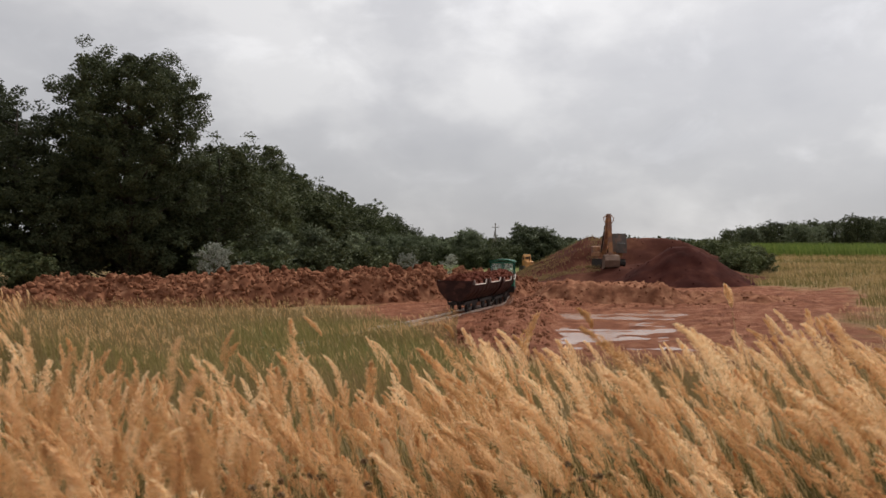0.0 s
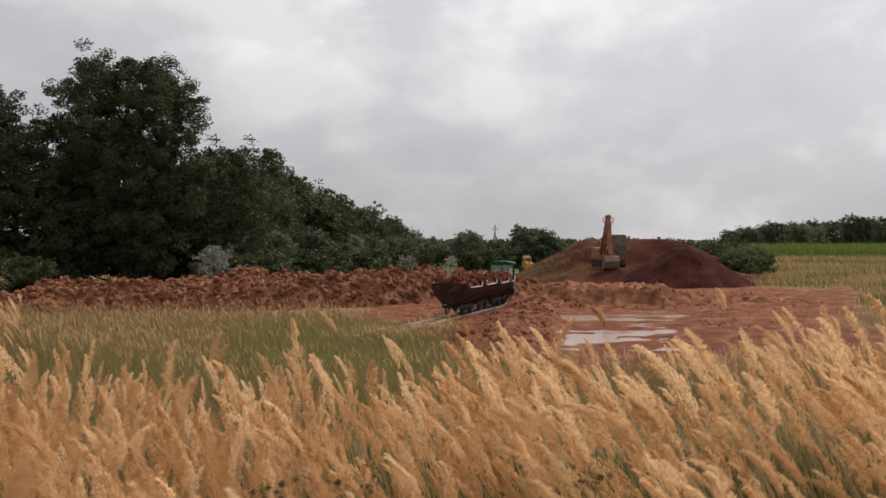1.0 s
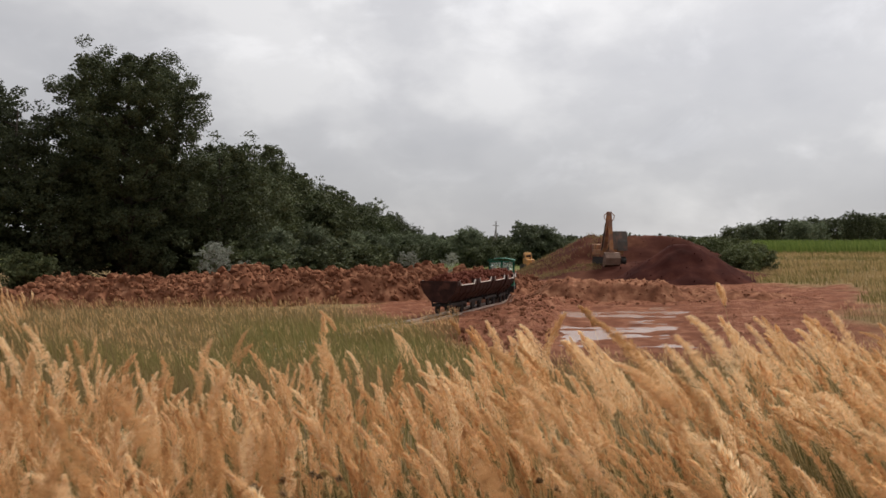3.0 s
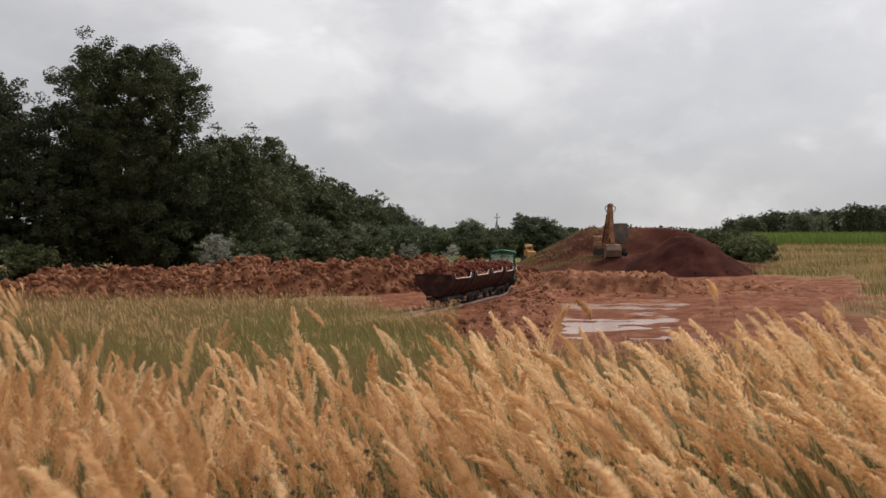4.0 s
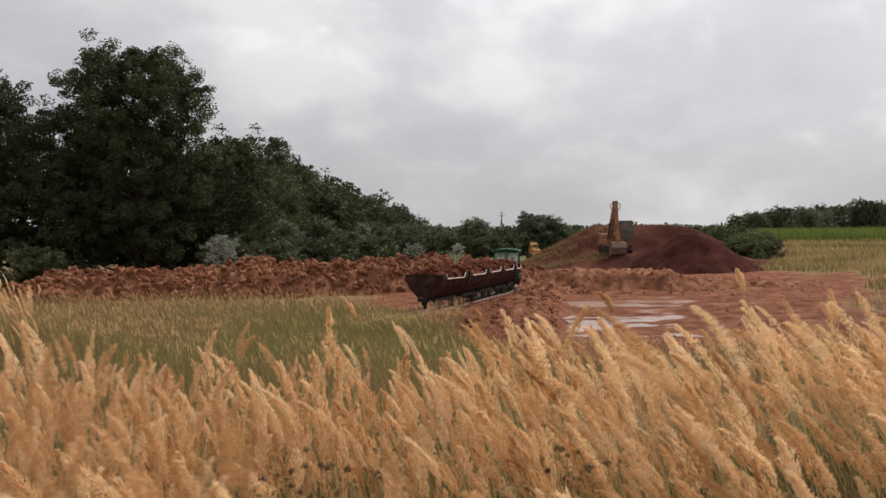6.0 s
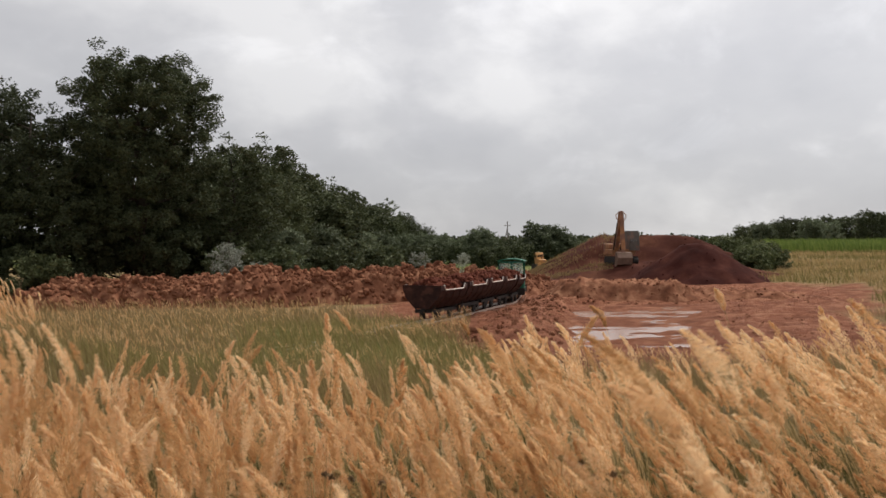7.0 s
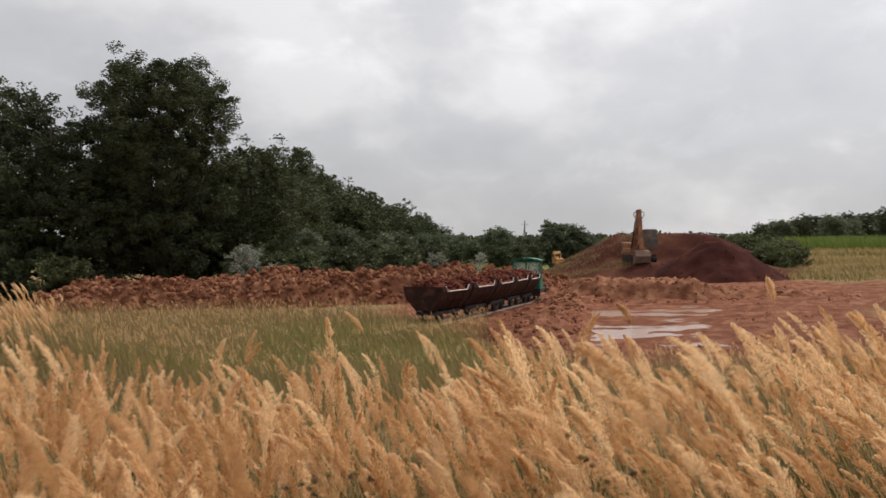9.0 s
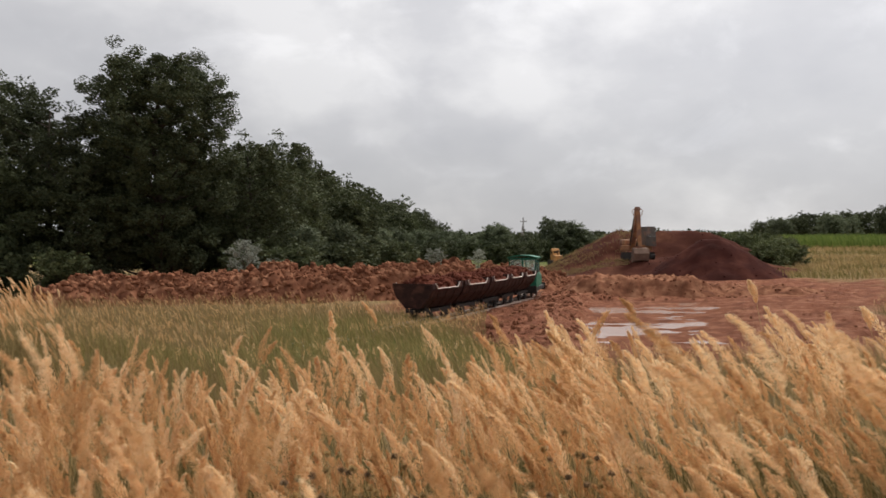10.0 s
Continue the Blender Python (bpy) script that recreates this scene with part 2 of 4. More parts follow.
def mesh_part(name, verts, faces, materials, parent=None, label="", slots=None, smooth=False):
    me = bpy.data.meshes.new(name)
    me.from_pydata(verts, [], faces)
    for m in materials if isinstance(materials, (list, tuple)) else [materials]:
        me.materials.append(m)
    if slots is not None:
        me.polygons.foreach_set("material_index", slots)
    if smooth:
        me.polygons.foreach_set("use_smooth", [True] * len(me.polygons))
    me.update()
    ob = new(name, me)
    if parent:
        ob.parent = parent
    return tagged(ob, label)


def thing(name, label, category, group="", at=None):
    ob = tagged(new(name), label, category, group)
    if at is not None:
        ob.matrix_basis = at
    return ob


def box(bm, cx, cy, cz, sx, sy, sz, turn=None, bevel=0.0):
    m = Matrix.Translation((cx, cy, cz)) @ (turn or Matrix()) @ Matrix.Diagonal((sx, sy, sz, 1))
    r = bmesh.ops.create_cube(bm, size=1, matrix=m)
    if bevel:
        edges = list({e for v in r["verts"] for e in v.link_edges})
        bmesh.ops.bevel(bm, geom=edges, offset=bevel, segments=1, affect="EDGES", profile=0.5)
    return bm


def tube(bm, a, b, r1, r2=None, n=8):
    a, b = Vector(a), Vector(b)
    d = b - a
    m = Matrix.Translation((a + b) / 2) @ d.to_track_quat("Z", "Y").to_matrix().to_4x4()
    bmesh.ops.create_cone(bm, cap_ends=True, segments=n, radius1=r1, radius2=r1 if r2 is None else r2, depth=d.length, matrix=m)
    return bm


def prism(bm, outline, width, axis_turn=None, offset=(0, 0, 0)):
    """An outline in the y-z plane, drawn out along x, centred."""
    m = Matrix.Translation(offset) @ (axis_turn or Matrix())
    a = [bm.verts.new(m @ Vector((-width / 2, y, z))) for y, z in outline]
    b = [bm.verts.new(m @ Vector((width / 2, y, z))) for y, z in outline]
    n = len(outline)
    bm.faces.new(a[::-1]); bm.faces.new(b)
    for i in range(n):
        bm.faces.new((a[i], a[(i + 1) % n], b[(i + 1) % n], b[i]))
    bmesh.ops.recalc_face_normals(bm, faces=bm.faces)
    return bm


def smooth(a, b, x):
    t = min(1.0, max(0.0, (x - a) / (b - a)))
    return t * t * (3 - 2 * t)


def fbm(x, y, scale, seed=0.0, octaves=4):
    return noise.fractal(Vector((x * scale, y * scale, seed)), 1.0, 2.0, octaves)


# ---- the narrow-gauge track: it comes on straight, then bends to the left in laid sections ----
TRACK_X, TRACK_Y = 1.4, 43.3
BENDS = ((-30, 11.0), (-15, 8.1), (-9, 5.4), (-4, 16.8), (1, 17.6), (6, 24.0), (13, 26.4), (24, 50.0))


def track_heading(s):
    """Degrees by which the track, s metres on, has turned from coming straight at the eye."""
    if s <= BENDS[0][0]:
        return BENDS[0][1]
    for (s0, h0), (s1, h1) in zip(BENDS, BENDS[1:]):
        if s <= s1:
            return h0 + (h1 - h0) * (s - s0) / (s1 - s0)
    return BENDS[-1][1]


def track_points():
    pts, step = {0: (TRACK_X, TRACK_Y)}, 0.1
    for way, last in ((1, 220), (-1, 900)):
        x, y = TRACK_X, TRACK_Y
        for i in range(1, last + 1):
            a = radians(track_heading(way * (i - 0.5) * step))
            x, y = x - way * step * math.sin(a), y - way * step * math.cos(a)
            pts[way * i] = (x, y)
    return pts


TRACK = track_points()


def on_track(s):
    """Place and heading of the track's centre line s metres on from its middle mark."""
    i = math.floor(s / 0.1)
    f = s / 0.1 - i
    x = TRACK[i][0] * (1 - f) + TRACK[i + 1][0] * f
    y = TRACK[i][1] * (1 - f) + TRACK[i + 1][1] * f
    return x, y, 0.12 + 0.04 * smooth(-2, 10, s), track_heading(s)


def bed(s):
    """Height of the rail tops, smoothed over the ground along the line."""
    pts = [on_track(max(-78, min(18, s + d))) for d in (-4, -2, 0, 2, 4)]
    return max(pts[2][2] - 0.2 * smooth(9.5, 13, s), sum(land(p[0], p[1]) for p in pts) / 5 + 0.12 - 0.1 * smooth(9.5, 13, s))


def track_side(x, y):
    """Metres to the right of the track's straight, as one looks along it from the near end."""
    a = radians(12.3)
    return (x - TRACK_X) * math.cos(a) - (y - TRACK_Y) * math.sin(a)


# ---- the ground ----
def land(x, y):
    """Height of the ground: a grassy rise by the camera, a clay pit floor beyond, a low plain all round."""
    far_edge = 8.0 + 2.0 * smooth(2, 9, x)
    foot = 24.0
    z = 1.55 * (1 - smooth(far_edge - 4, foot, y)) if y > 0 else 1.55
    z += 0.9 * smooth(22, 45, x) * smooth(15, 60, y)
    z += 0.5 * smooth(-14, -40, x) * smooth(10, 40, y)
    # a grassy hump at the near left, and the far meadow's slope up to the wood
    z += 0.8 * smooth(-4.2, -7.5, x) * smooth(5, 9, y) * smooth(25, 15, y)
    z += 0.95 * smooth(95, 140, y) * smooth(32, 50, x)
    z += 0.10 * fbm(x, y, 0.16, 3.0) * smooth(3, 12, abs(y) + abs(x))
    c = clay(x, y)
    if c > 0.05:
        z += c * (0.15 * fbm(x, y * 1.8, 0.5, 7.0, 6) + 0.06)
        # the tipped clay beside the rails
        z += c * 0.22 * smooth(2.6, 0.8, abs(track_side(x, y) - 3.1)) * smooth(58, 50, y) * smooth(26, 34, y) * (1 + fbm(x, y, 1.1, 5.0))
        # the levelled strip that carries the rails
        flat = smooth(1.9, 0.9, abs(track_side(x, y))) * smooth(44, 50, y) * smooth(104, 96, y)
        z += flat * (0.02 - z) * c
        # the wet hollow
        h = hollow(x, y)
        z += h * (-0.17 + 0.16 * fbm(x * 0.5, y * 1.5, 0.3, 7.5, 5) + 0.09 * fbm(x * 0.7, y * 1.6, 1.0, 2.5, 5) - z)
    return z


def hollow(x, y):
    """How far the ground lies in the shallow wet hollow before the rubble bank (0 to 1)."""
    w = 0.9 * fbm(x, y, 0.5, 13.0)
    return smooth(-0.3, 0.5, x + 0.6 * w - 3.9 - 0.135 * (y - 32)) * smooth(1.5, -1.5, x + w - 9.8 - 0.27 * (y - 32)) * smooth(27, 30, y + w) * smooth(51.6, 50.6, y + 0.5 * w)


def clay(x, y):
    """How far the ground is bare red clay (0 to 1)."""
    w = 1.8 * fbm(x, y, 0.25, 11.0)
    near = smooth(19.0, 24.0, y + w - 2.2 * max(0.0, 3.2 - x) - 0.5 * max(0.0, x - 9))
    far = smooth(104, 92, y + 2 * w)
    left = smooth(-3.0, 0.0, x + w - 0.02 * (y - 40) + (3.0 if y > 40 else 0.0))
    right = smooth(2.2, -2.2, x + 1.6 * w + 1.5 * fbm(x, y, 0.09, 17.0) - min(18.0 + 0.45 * (y - 35), 30.0) + 4.0 * smooth(62, 72, y))
    strip = smooth(-26, -23, x) * smooth(-3.6, -2.2, y - 47.0 - 0.30 * (x + 22) - 0.035 * max(0.0, x + 8) ** 2 + 0.4 * w) * smooth(64, 58, y) * smooth(4, 0, x)
    return max(near * far * left * right, strip)


def green(x, y):
    """How far the grass is green (0 to 1)."""
    w = 3 * fbm(x, y, 0.18, 23.0)
    strip = smooth(13, 17, y + w) * smooth(38, 33, y + w) * smooth(-9.5, -5.5, x + 0.7 * w) * smooth(3.5, 0.5, x + 0.5 * w)
    right = 0.12 * smooth(14, 26, x) * smooth(60, 120, y)
    return max(strip, right, 1.0 * smooth(100, 140, y) * smooth(40, 25, x))


def spread(lo, hi, fine_lo, fine_hi, step):
    pts = list(np.arange(fine_lo, fine_hi + step / 2, step))
    d, p = step, fine_hi
    while p < hi:
        d *= 1.25
        p += d
        pts.append(p)
    d, p = step, fine_lo
    while p > lo:
        d *= 1.25
        p -= d
        pts.insert(0, p)
    return [float(v) for v in pts]


def build_ground():
    xs, ys = spread(-2600, 2600, -30, 42, 0.42), spread(-900, 4200, -2, 104, 0.42)
    verts, g, c = [], [], []
    for y in ys:
        for x in xs:
            verts.append((x, y, land(x, y) if abs(x) < 500 and -300 < y < 900 else 0.4))
            g.append(green(x, y)); c.append(clay(x, y))
    w = len(xs)
    faces = [(j * w + i, j * w + i + 1, (j + 1) * w + i + 1, (j + 1) * w + i) for j in range(len(ys) - 1) for i in range(w - 1)]
    ob = mesh_part("ground", verts, faces, GROUND, smooth=True)
    for name, values in (("green", g), ("clay", c)):
        at = ob.data.attributes.new(name, "FLOAT", "POINT")
        at.data.foreach_set("value", values)
    tagged(ob, "rough field of dry grass, green sward and bare red clay", "ground", kind="structure")


def build_water():
    """Shallow muddy puddles lying in the hollow."""
    ring = [(2.6, 27.5, -0.180), (13.0, 27.5, -0.180), (18.5, 52.5, -0.180), (5.6, 52.5, -0.180)]
    ob = mesh_part("water", ring, [(0, 1, 2, 3)], WATER)
    tagged(ob, "shallow puddles of pale muddy water on red clay", "puddle", kind="structure")


build_ground()
build_water()


# ---- heaps of earth ----
def heap(name, label, outline_fn, x0, x1, y0, y1, step, material, category="earth heap"):
    """A heap on the ground: outline_fn gives its height above the ground, nothing where it is zero."""
    nx, ny = int((x1 - x0) / step) + 1, int((y1 - y0) / step) + 1
    verts, high = [], []
    for j in range(ny):
        for i in range(nx):
            x, y = x0 + i * step, y0 + j * step
            h = outline_fn(x, y)
            verts.append((x, y, land(x, y) - 0.12 + h))
            high.append(h)
    faces = []
    for j in range(ny - 1):
        for i in range(nx - 1):
            q = (j * nx + i, j * nx + i + 1, (j + 1) * nx + i + 1, (j + 1) * nx + i)
            if max(high[k] for k in q) > 0.0:
                faces.append(q)
    keep = sorted({k for q in faces for k in q})
    at = {k: n for n, k in enumerate(keep)}
    ob = mesh_part(name, [verts[k] for k in keep], [tuple(at[k] for k in q) for q in faces], material, smooth=True)
    return tagged(ob, label, category)


def lump(rng, size):
    """One angular clod: a squashed, uneven twenty-sided lump."""
    t = (1 + 5 ** 0.5) / 2
    pts = [(-1, t, 0), (1, t, 0), (-1, -t, 0), (1, -t, 0), (0, -1, t), (0, 1, t), (0, -1, -t), (0, 1, -t), (t, 0, -1), (t, 0, 1), (-t, 0, -1), (-t, 0, 1)]
    tri = [(0, 11, 5), (0, 5, 1), (0, 1, 7), (0, 7, 10), (0, 10, 11), (1, 5, 9), (5, 11, 4), (11, 10, 2), (10, 7, 6), (7, 1, 8),
           (3, 9, 4), (3, 4, 2), (3, 2, 6), (3, 6, 8), (3, 8, 9), (4, 9, 5), (2, 4, 11), (6, 2, 10), (8, 6, 7), (9, 8, 1)]
    turn = Euler((rng.uniform(0, 6), rng.uniform(0, 6), rng.uniform(0, 6))).to_matrix()
    sx, sy, sz = (size * rng.uniform(0.6, 1.2) / 3.8 for _ in range(3))
    return [tuple(turn @ Vector((p[0] * sx, p[1] * sy, p[2] * sz)) * rng.uniform(0.75, 1.2)) for p in pts], tri


def scatter_lumps(name, label, places, material, seed):
    rng = random.Random(seed)
    verts, faces = [], []
    for x, y, z, size in places(rng):
        v, f = lump(rng, size)
        o = len(verts)
        verts += [(x + a, y + b, z + c) for a, b, c in v]
        faces += [(p + o, q + o, r + o) for p, q, r in f]
    return tagged(mesh_part(name, verts, faces, material), label, "soil clods", kind="stuff")


def berm_line(x):
    """The middle of the long ridge, as y over x."""
    return 47.0 + 0.30 * (x + 22) + 0.035 * max(0.0, x + 8) ** 2


def berm_height(x, y):
    d = (y - berm_line(x)) / 1.06
    w = 2.9 + 0.5 * fbm(x, y, 0.15, 31.0)
    if abs(d) > w + 1.5:
        return 0.0
    top = 1.58 + 0.55 * fbm(x, 0, 0.24, 4.0) + 0.2 * fbm(x, 0, 0.8, 8.0) + 0.30 * smooth(-17, -9, x)
    top *= smooth(-25, -20, x) * smooth(10, 2, x)
    h = top * max(0.0, 1 - (d / w) ** 2) ** 0.8
    if h <= 0.02:
        return 0.0
    rough = noise.fractal(Vector((x * 1.0, y * 1.0, 5.0)), 0.7, 2.1, 6)
    cell = noise.voronoi(Vector((x * 2.1, y * 2.1, 2.0)))[0][0]
    return max(0.0, h + min(1.0, h * 2) * (0.40 * rough + 0.38 * (0.4 - cell)))


def pile_height(x, y):
    """The steep dark pile."""
    r = math.hypot((x - 21.4) / 6.6, (y - 77.0) / 5.8) + 0.05 * fbm(x, y, 0.4, 9.0)
    h = 4.15 * max(0.0, 1 - r)
    h = min(h, 3.35 + 0.15 * (h - 3.35)) if h > 3.35 else h
    return max(0.0, h + (0.10 * fbm(x, y, 1.2, 2.0, 5) if h > 0.05 else 0))


def platform_height(x, y):
    """The broad bank that the digger stands on: a long ramp from the left, a step up behind, running on behind the dark pile."""
    rise = min(1.0, max(0.0, (x - 8.3) / 8.9)) * smooth(35, 24, x)
    h = rise * (1.65 * smooth(79.5, 86.0, y) + (2.75 + 0.5 * fbm(x, y, 0.16, 14.0)) * smooth(90, 96, y + 0.15 * (x - 17))) * smooth(114, 103, y)
    if h <= 0.02:
        return 0.0
    return max(0.0, h + min(1, h) * (0.30 * fbm(x, y, 0.45, 6.0, 6)))


def rubble_height(x, y):
    """The flat-topped bank of broken clay behind the hollow, lower towards the right."""
    front = 51.4 + 0.7 * fbm(x, 0, 0.5, 2.0)
    h = (1.15 - 0.65 * smooth(13.0, 15.5, x)) * smooth(5.6, 7.2, x) * smooth(24, 18, x)
    h *= min(1.0, max(0.0, (y - front) / 1.1)) * smooth(61, 55.5, y)
    if h <= 0.02:
        return 0.0
    cell = noise.voronoi(Vector((x * 3.1, y * 3.1, 6.0)))[0][0]
    return max(0.0, h + min(1.0, h * 2) * (0.25 * fbm(x, y, 0.9, 1.0, 5) + 0.3 * (0.4 - cell)))


heap("soil_berm", "long ridge of freshly turned red clay clods", berm_height, -27, 12, 40, 66, 0.16, CLODS, "soil ridge")
heap("soil_cone", "steep conical pile of dark damp red soil", pile_height, 13, 30, 69, 85, 0.3, DARK_SOIL, "soil pile")
heap("rubble_bank", "low flat-topped bank of broken red clay behind the puddles", rubble_height, 4, 25, 49, 62, 0.17, CLODS, "rubble bank")
heap("soil_bank", "broad dug-over bank of dark red soil under the excavator", platform_height, 3, 40, 78, 116, 0.5, BANK_SOIL, "soil bank")


def berm_places(rng):
    for _ in range(5200):
        x = rng.uniform(-25, 8)
        y = berm_line(x) + rng.gauss(-0.6, 1.5)
        h = berm_height(x, y)
        if h > 0.15:
            yield x, y, land(x, y) - 0.12 + h, rng.choice((0.14, 0.18, 0.24, 0.3, 0.45)) * rng.uniform(0.7, 1.3)


def rubble_places(rng):
    for _ in range(1700):
        x, y = rng.uniform(5, 23), rng.uniform(50, 59)
        h = rubble_height(x, y)
        if h > 0.1 or rng.random() < 0.25:
            yield x, y, land(x, y) - 0.15 * (h > 0) + h, rng.choice((0.07, 0.1, 0.14, 0.22)) * rng.uniform(0.7, 1.3)


def trackside_places(rng):
    for _ in range(5200):
        y = rng.uniform(24, 60)
        x = rng.uniform(-3, 14)
        side = track_side(x, y)
        if 1.3 < side < 5.2 and clay(x, y) > 0.4 and hollow(x, y) < 0.5:
            yield x, y, land(x, y), rng.choice((0.06, 0.08, 0.11, 0.15, 0.24)) * rng.uniform(0.7, 1.3)


def floor_places(rng):
    for _ in range(3200):
        y = rng.uniform(22, 62)
        x = rng.uniform(-1, 0.4 * y + 2)
        if clay(x, y) > 0.5 and rng.random() < 0.25 + 0.9 * (49.5 < y < 58 and x < 16) + 0.7 * (1.0 < track_side(x, y) < 4):
            if land(x, y) > -0.02:
                yield x, y, land(x, y), rng.uniform(0.05, 0.15)


def pile_places(rng):
    for _ in range(420):
        x, y = rng.uniform(6, 30), rng.uniform(68, 96)
        h = max(pile_height(x, y), platform_height(x, y))
        if h > 0.1 or rng.random() < 0.3:
            yield x, y, land(x, y) - 0.12 + h, rng.uniform(0.05, 0.2)


scatter_lumps("berm_clods", "loose red clay clods lying on the ridge", berm_places, CLODS, 3)
scatter_lumps("rubble_clods", "broken red clay lumps on the rubble bank", rubble_places, CLODS, 14)
scatter_lumps("trackside_clods", "tipped red clay lumps beside the rails", trackside_places, CLODS, 15)
scatter_lumps("floor_clods", "broken red clay rubble on the pit floor", floor_places, CLODS, 4)
scatter_lumps("pile_clods", "loose dark soil lumps on the pile", pile_places, DARK_SOIL, 5)


# ---- rails ----
def build_track():
    root = thing("railway_track", "narrow-gauge track of dull rails on muddy sleepers", "railway track")
    root["kind"] = "structure"
    gauge = 0.75
    steps = [-75 + 0.5 * i for i in range(int((75 + 17) / 0.5) + 1)]
    for side in (-1, 1):
        verts, faces = [], []
        for s in steps:
            x, y, z, h = on_track(s)
            a = radians(h)
            nx, ny = math.cos(a), -math.sin(a)
            wob = 0.02 * noise.noise(Vector((s * 0.4, side, 0)))
            for off, dz in ((-0.03, 0.0), (-0.03, 0.1), (0.03, 0.1), (0.03, 0.0)):
                o = side * gauge / 2 + off + wob
                verts.append((x + nx * o, y + ny * o, bed(s) - 0.1 + dz))
        for k in range(len(steps) - 1):
            for e in range(3):
                faces.append((4 * k + e, 4 * k + e + 1, 4 * k + e + 5, 4 * k + e + 4))
        mesh_part("rail", verts, faces, RAIL, root)
    bm = bmesh.new()
    box(bm, 0, 0, 0, 1.4, 0.2, 0.14, bevel=0.015)
    first = part("sleeper", bm, SLEEPER, root)
    rng = random.Random(8)
    s = -74.0
    while s < 16:
        ob = first if s == -74.0 else new("sleeper", first.data)
        ob.parent = root
        x, y, z, h = on_track(s)
        ob.matrix_basis = pose(x, y, bed(s) - 0.16, 0, rng.uniform(-1, 1), -h + rng.uniform(-3, 3))
        s += 0.72


build_track()


# ---- the train ----
def rail_wheel(root, x, y, r=0.2):
    """A flanged wheel with four bosses, turning on its own axle."""
    bm, s = bmesh.new(), 1 if x > 0 else -1
    tube(bm, (-0.04, 0, 0), (0.04, 0, 0), r, n=16)
    tube(bm, (-0.055 * s, 0, 0), (-0.04 * s, 0, 0), r + 0.03, n=16)
    tube(bm, (0.04 * s, 0, 0), (0.07 * s, 0, 0), 0.06, n=8)
    for k in range(4):
        a = math.pi * k / 2
        box(bm, 0.045 * s, 0.55 * r * math.cos(a), 0.55 * r * math.sin(a), 0.02, 0.04, 0.04)
    ob = part("wheel", bm, IRON, root)
    ob.location = (x, y, r)


def wagon_body(bm):
    """A V-shaped skip, open above: raised end plates, lower side rims. Forward is -y; x is across."""
    half, length, t = 0.88, 2.78, 0.03
    # cross-section, outside: rim, knee, belly
    sec = [(half, 1.31), (0.74, 0.98), (0.34, 0.55), (-0.34, 0.55), (-0.74, 0.98), (-half, 1.31)]
    ins = [(half - 0.04, 1.31), (0.70, 1.0), (0.32, 0.59), (-0.32, 0.59), (-0.70, 1.0), (-half + 0.04, 1.31)]
    rows_o, rows_i = [], []
    for y in (-length / 2, length / 2):
        rows_o.append([bm.verts.new((x, y, z)) for x, z in sec])
        rows_i.append([bm.verts.new((x, y, z)) for x, z in ins])
    for k in range(5):
        bm.faces.new((rows_o[0][k], rows_o[0][k + 1], rows_o[1][k + 1], rows_o[1][k]))
        bm.faces.new((rows_i[0][k + 1], rows_i[0][k], rows_i[1][k], rows_i[1][k + 1]))
    for k in (0, 5):
        bm.faces.new((rows_o[0][k], rows_o[1][k], rows_i[1][k], rows_i[0][k]))
    # end plates stand higher than the rims
    for y in (-length / 2, length / 2):
        s = -1 if y < 0 else 1
        pl = [(half, 1.31), (half + 0.02, 1.52), (-half - 0.02, 1.52), (-half, 1.31), (-0.74, 0.98), (-0.34, 0.55), (0.34, 0.55), (0.74, 0.98)]
        a = [bm.verts.new((x, y, z)) for x, z in pl]
        b = [bm.verts.new((x, y + s * t, z)) for x, z in pl]
        bm.faces.new(a); bm.faces.new(b[::-1])
        for i in range(8):
            bm.faces.new((a[i], b[i], b[(i + 1) % 8], a[(i + 1) % 8]))
    # corner gussets by the ends
    for x in (-half, half):
        for s in (-1, 1):
            v = [bm.verts.new((x + o, s * (length / 2 - d), z)) for o in (-0.012, 0.012) for d, z in ((0, 1.31), (0, 1.52), (0.3, 1.52), (0.46, 1.31))]
            bm.faces.new(v[:4]); bm.faces.new(v[:3:-1])
            for i in range(4):
                bm.faces.new((v[i], v[4 + i], v[4 + (i + 1) % 4], v[(i + 1) % 4]))
    bmesh.ops.recalc_face_normals(bm, faces=bm.faces)
    # ribs down the sides
    for x in (-1, 1):
        for y in (-0.75, 0.0, 0.75):
            tube(bm, (x * (half - 0.01), y, 1.29), (x * 0.75, y, 0.98), 0.012, n=5)
            tube(bm, (x * 0.76, y, 0.98), (x * 0.36, y, 0.56), 0.012, n=5)
    return bm


def white_rim(bm, side):
    """The bright worn edge: down the gusset, along the low rim, up again."""
    x, l = side * 0.895, 1.39
    pts = [(x, -l + 0.02, 1.53), (x, -l + 0.3, 1.53), (x, -l + 0.46, 1.325), (x, l - 0.46, 1.325), (x, l - 0.3, 1.53)]
    for a, b in zip(pts[1:], pts[2:]):
        tube(bm, a, b, 0.021, n=6)
    return bm


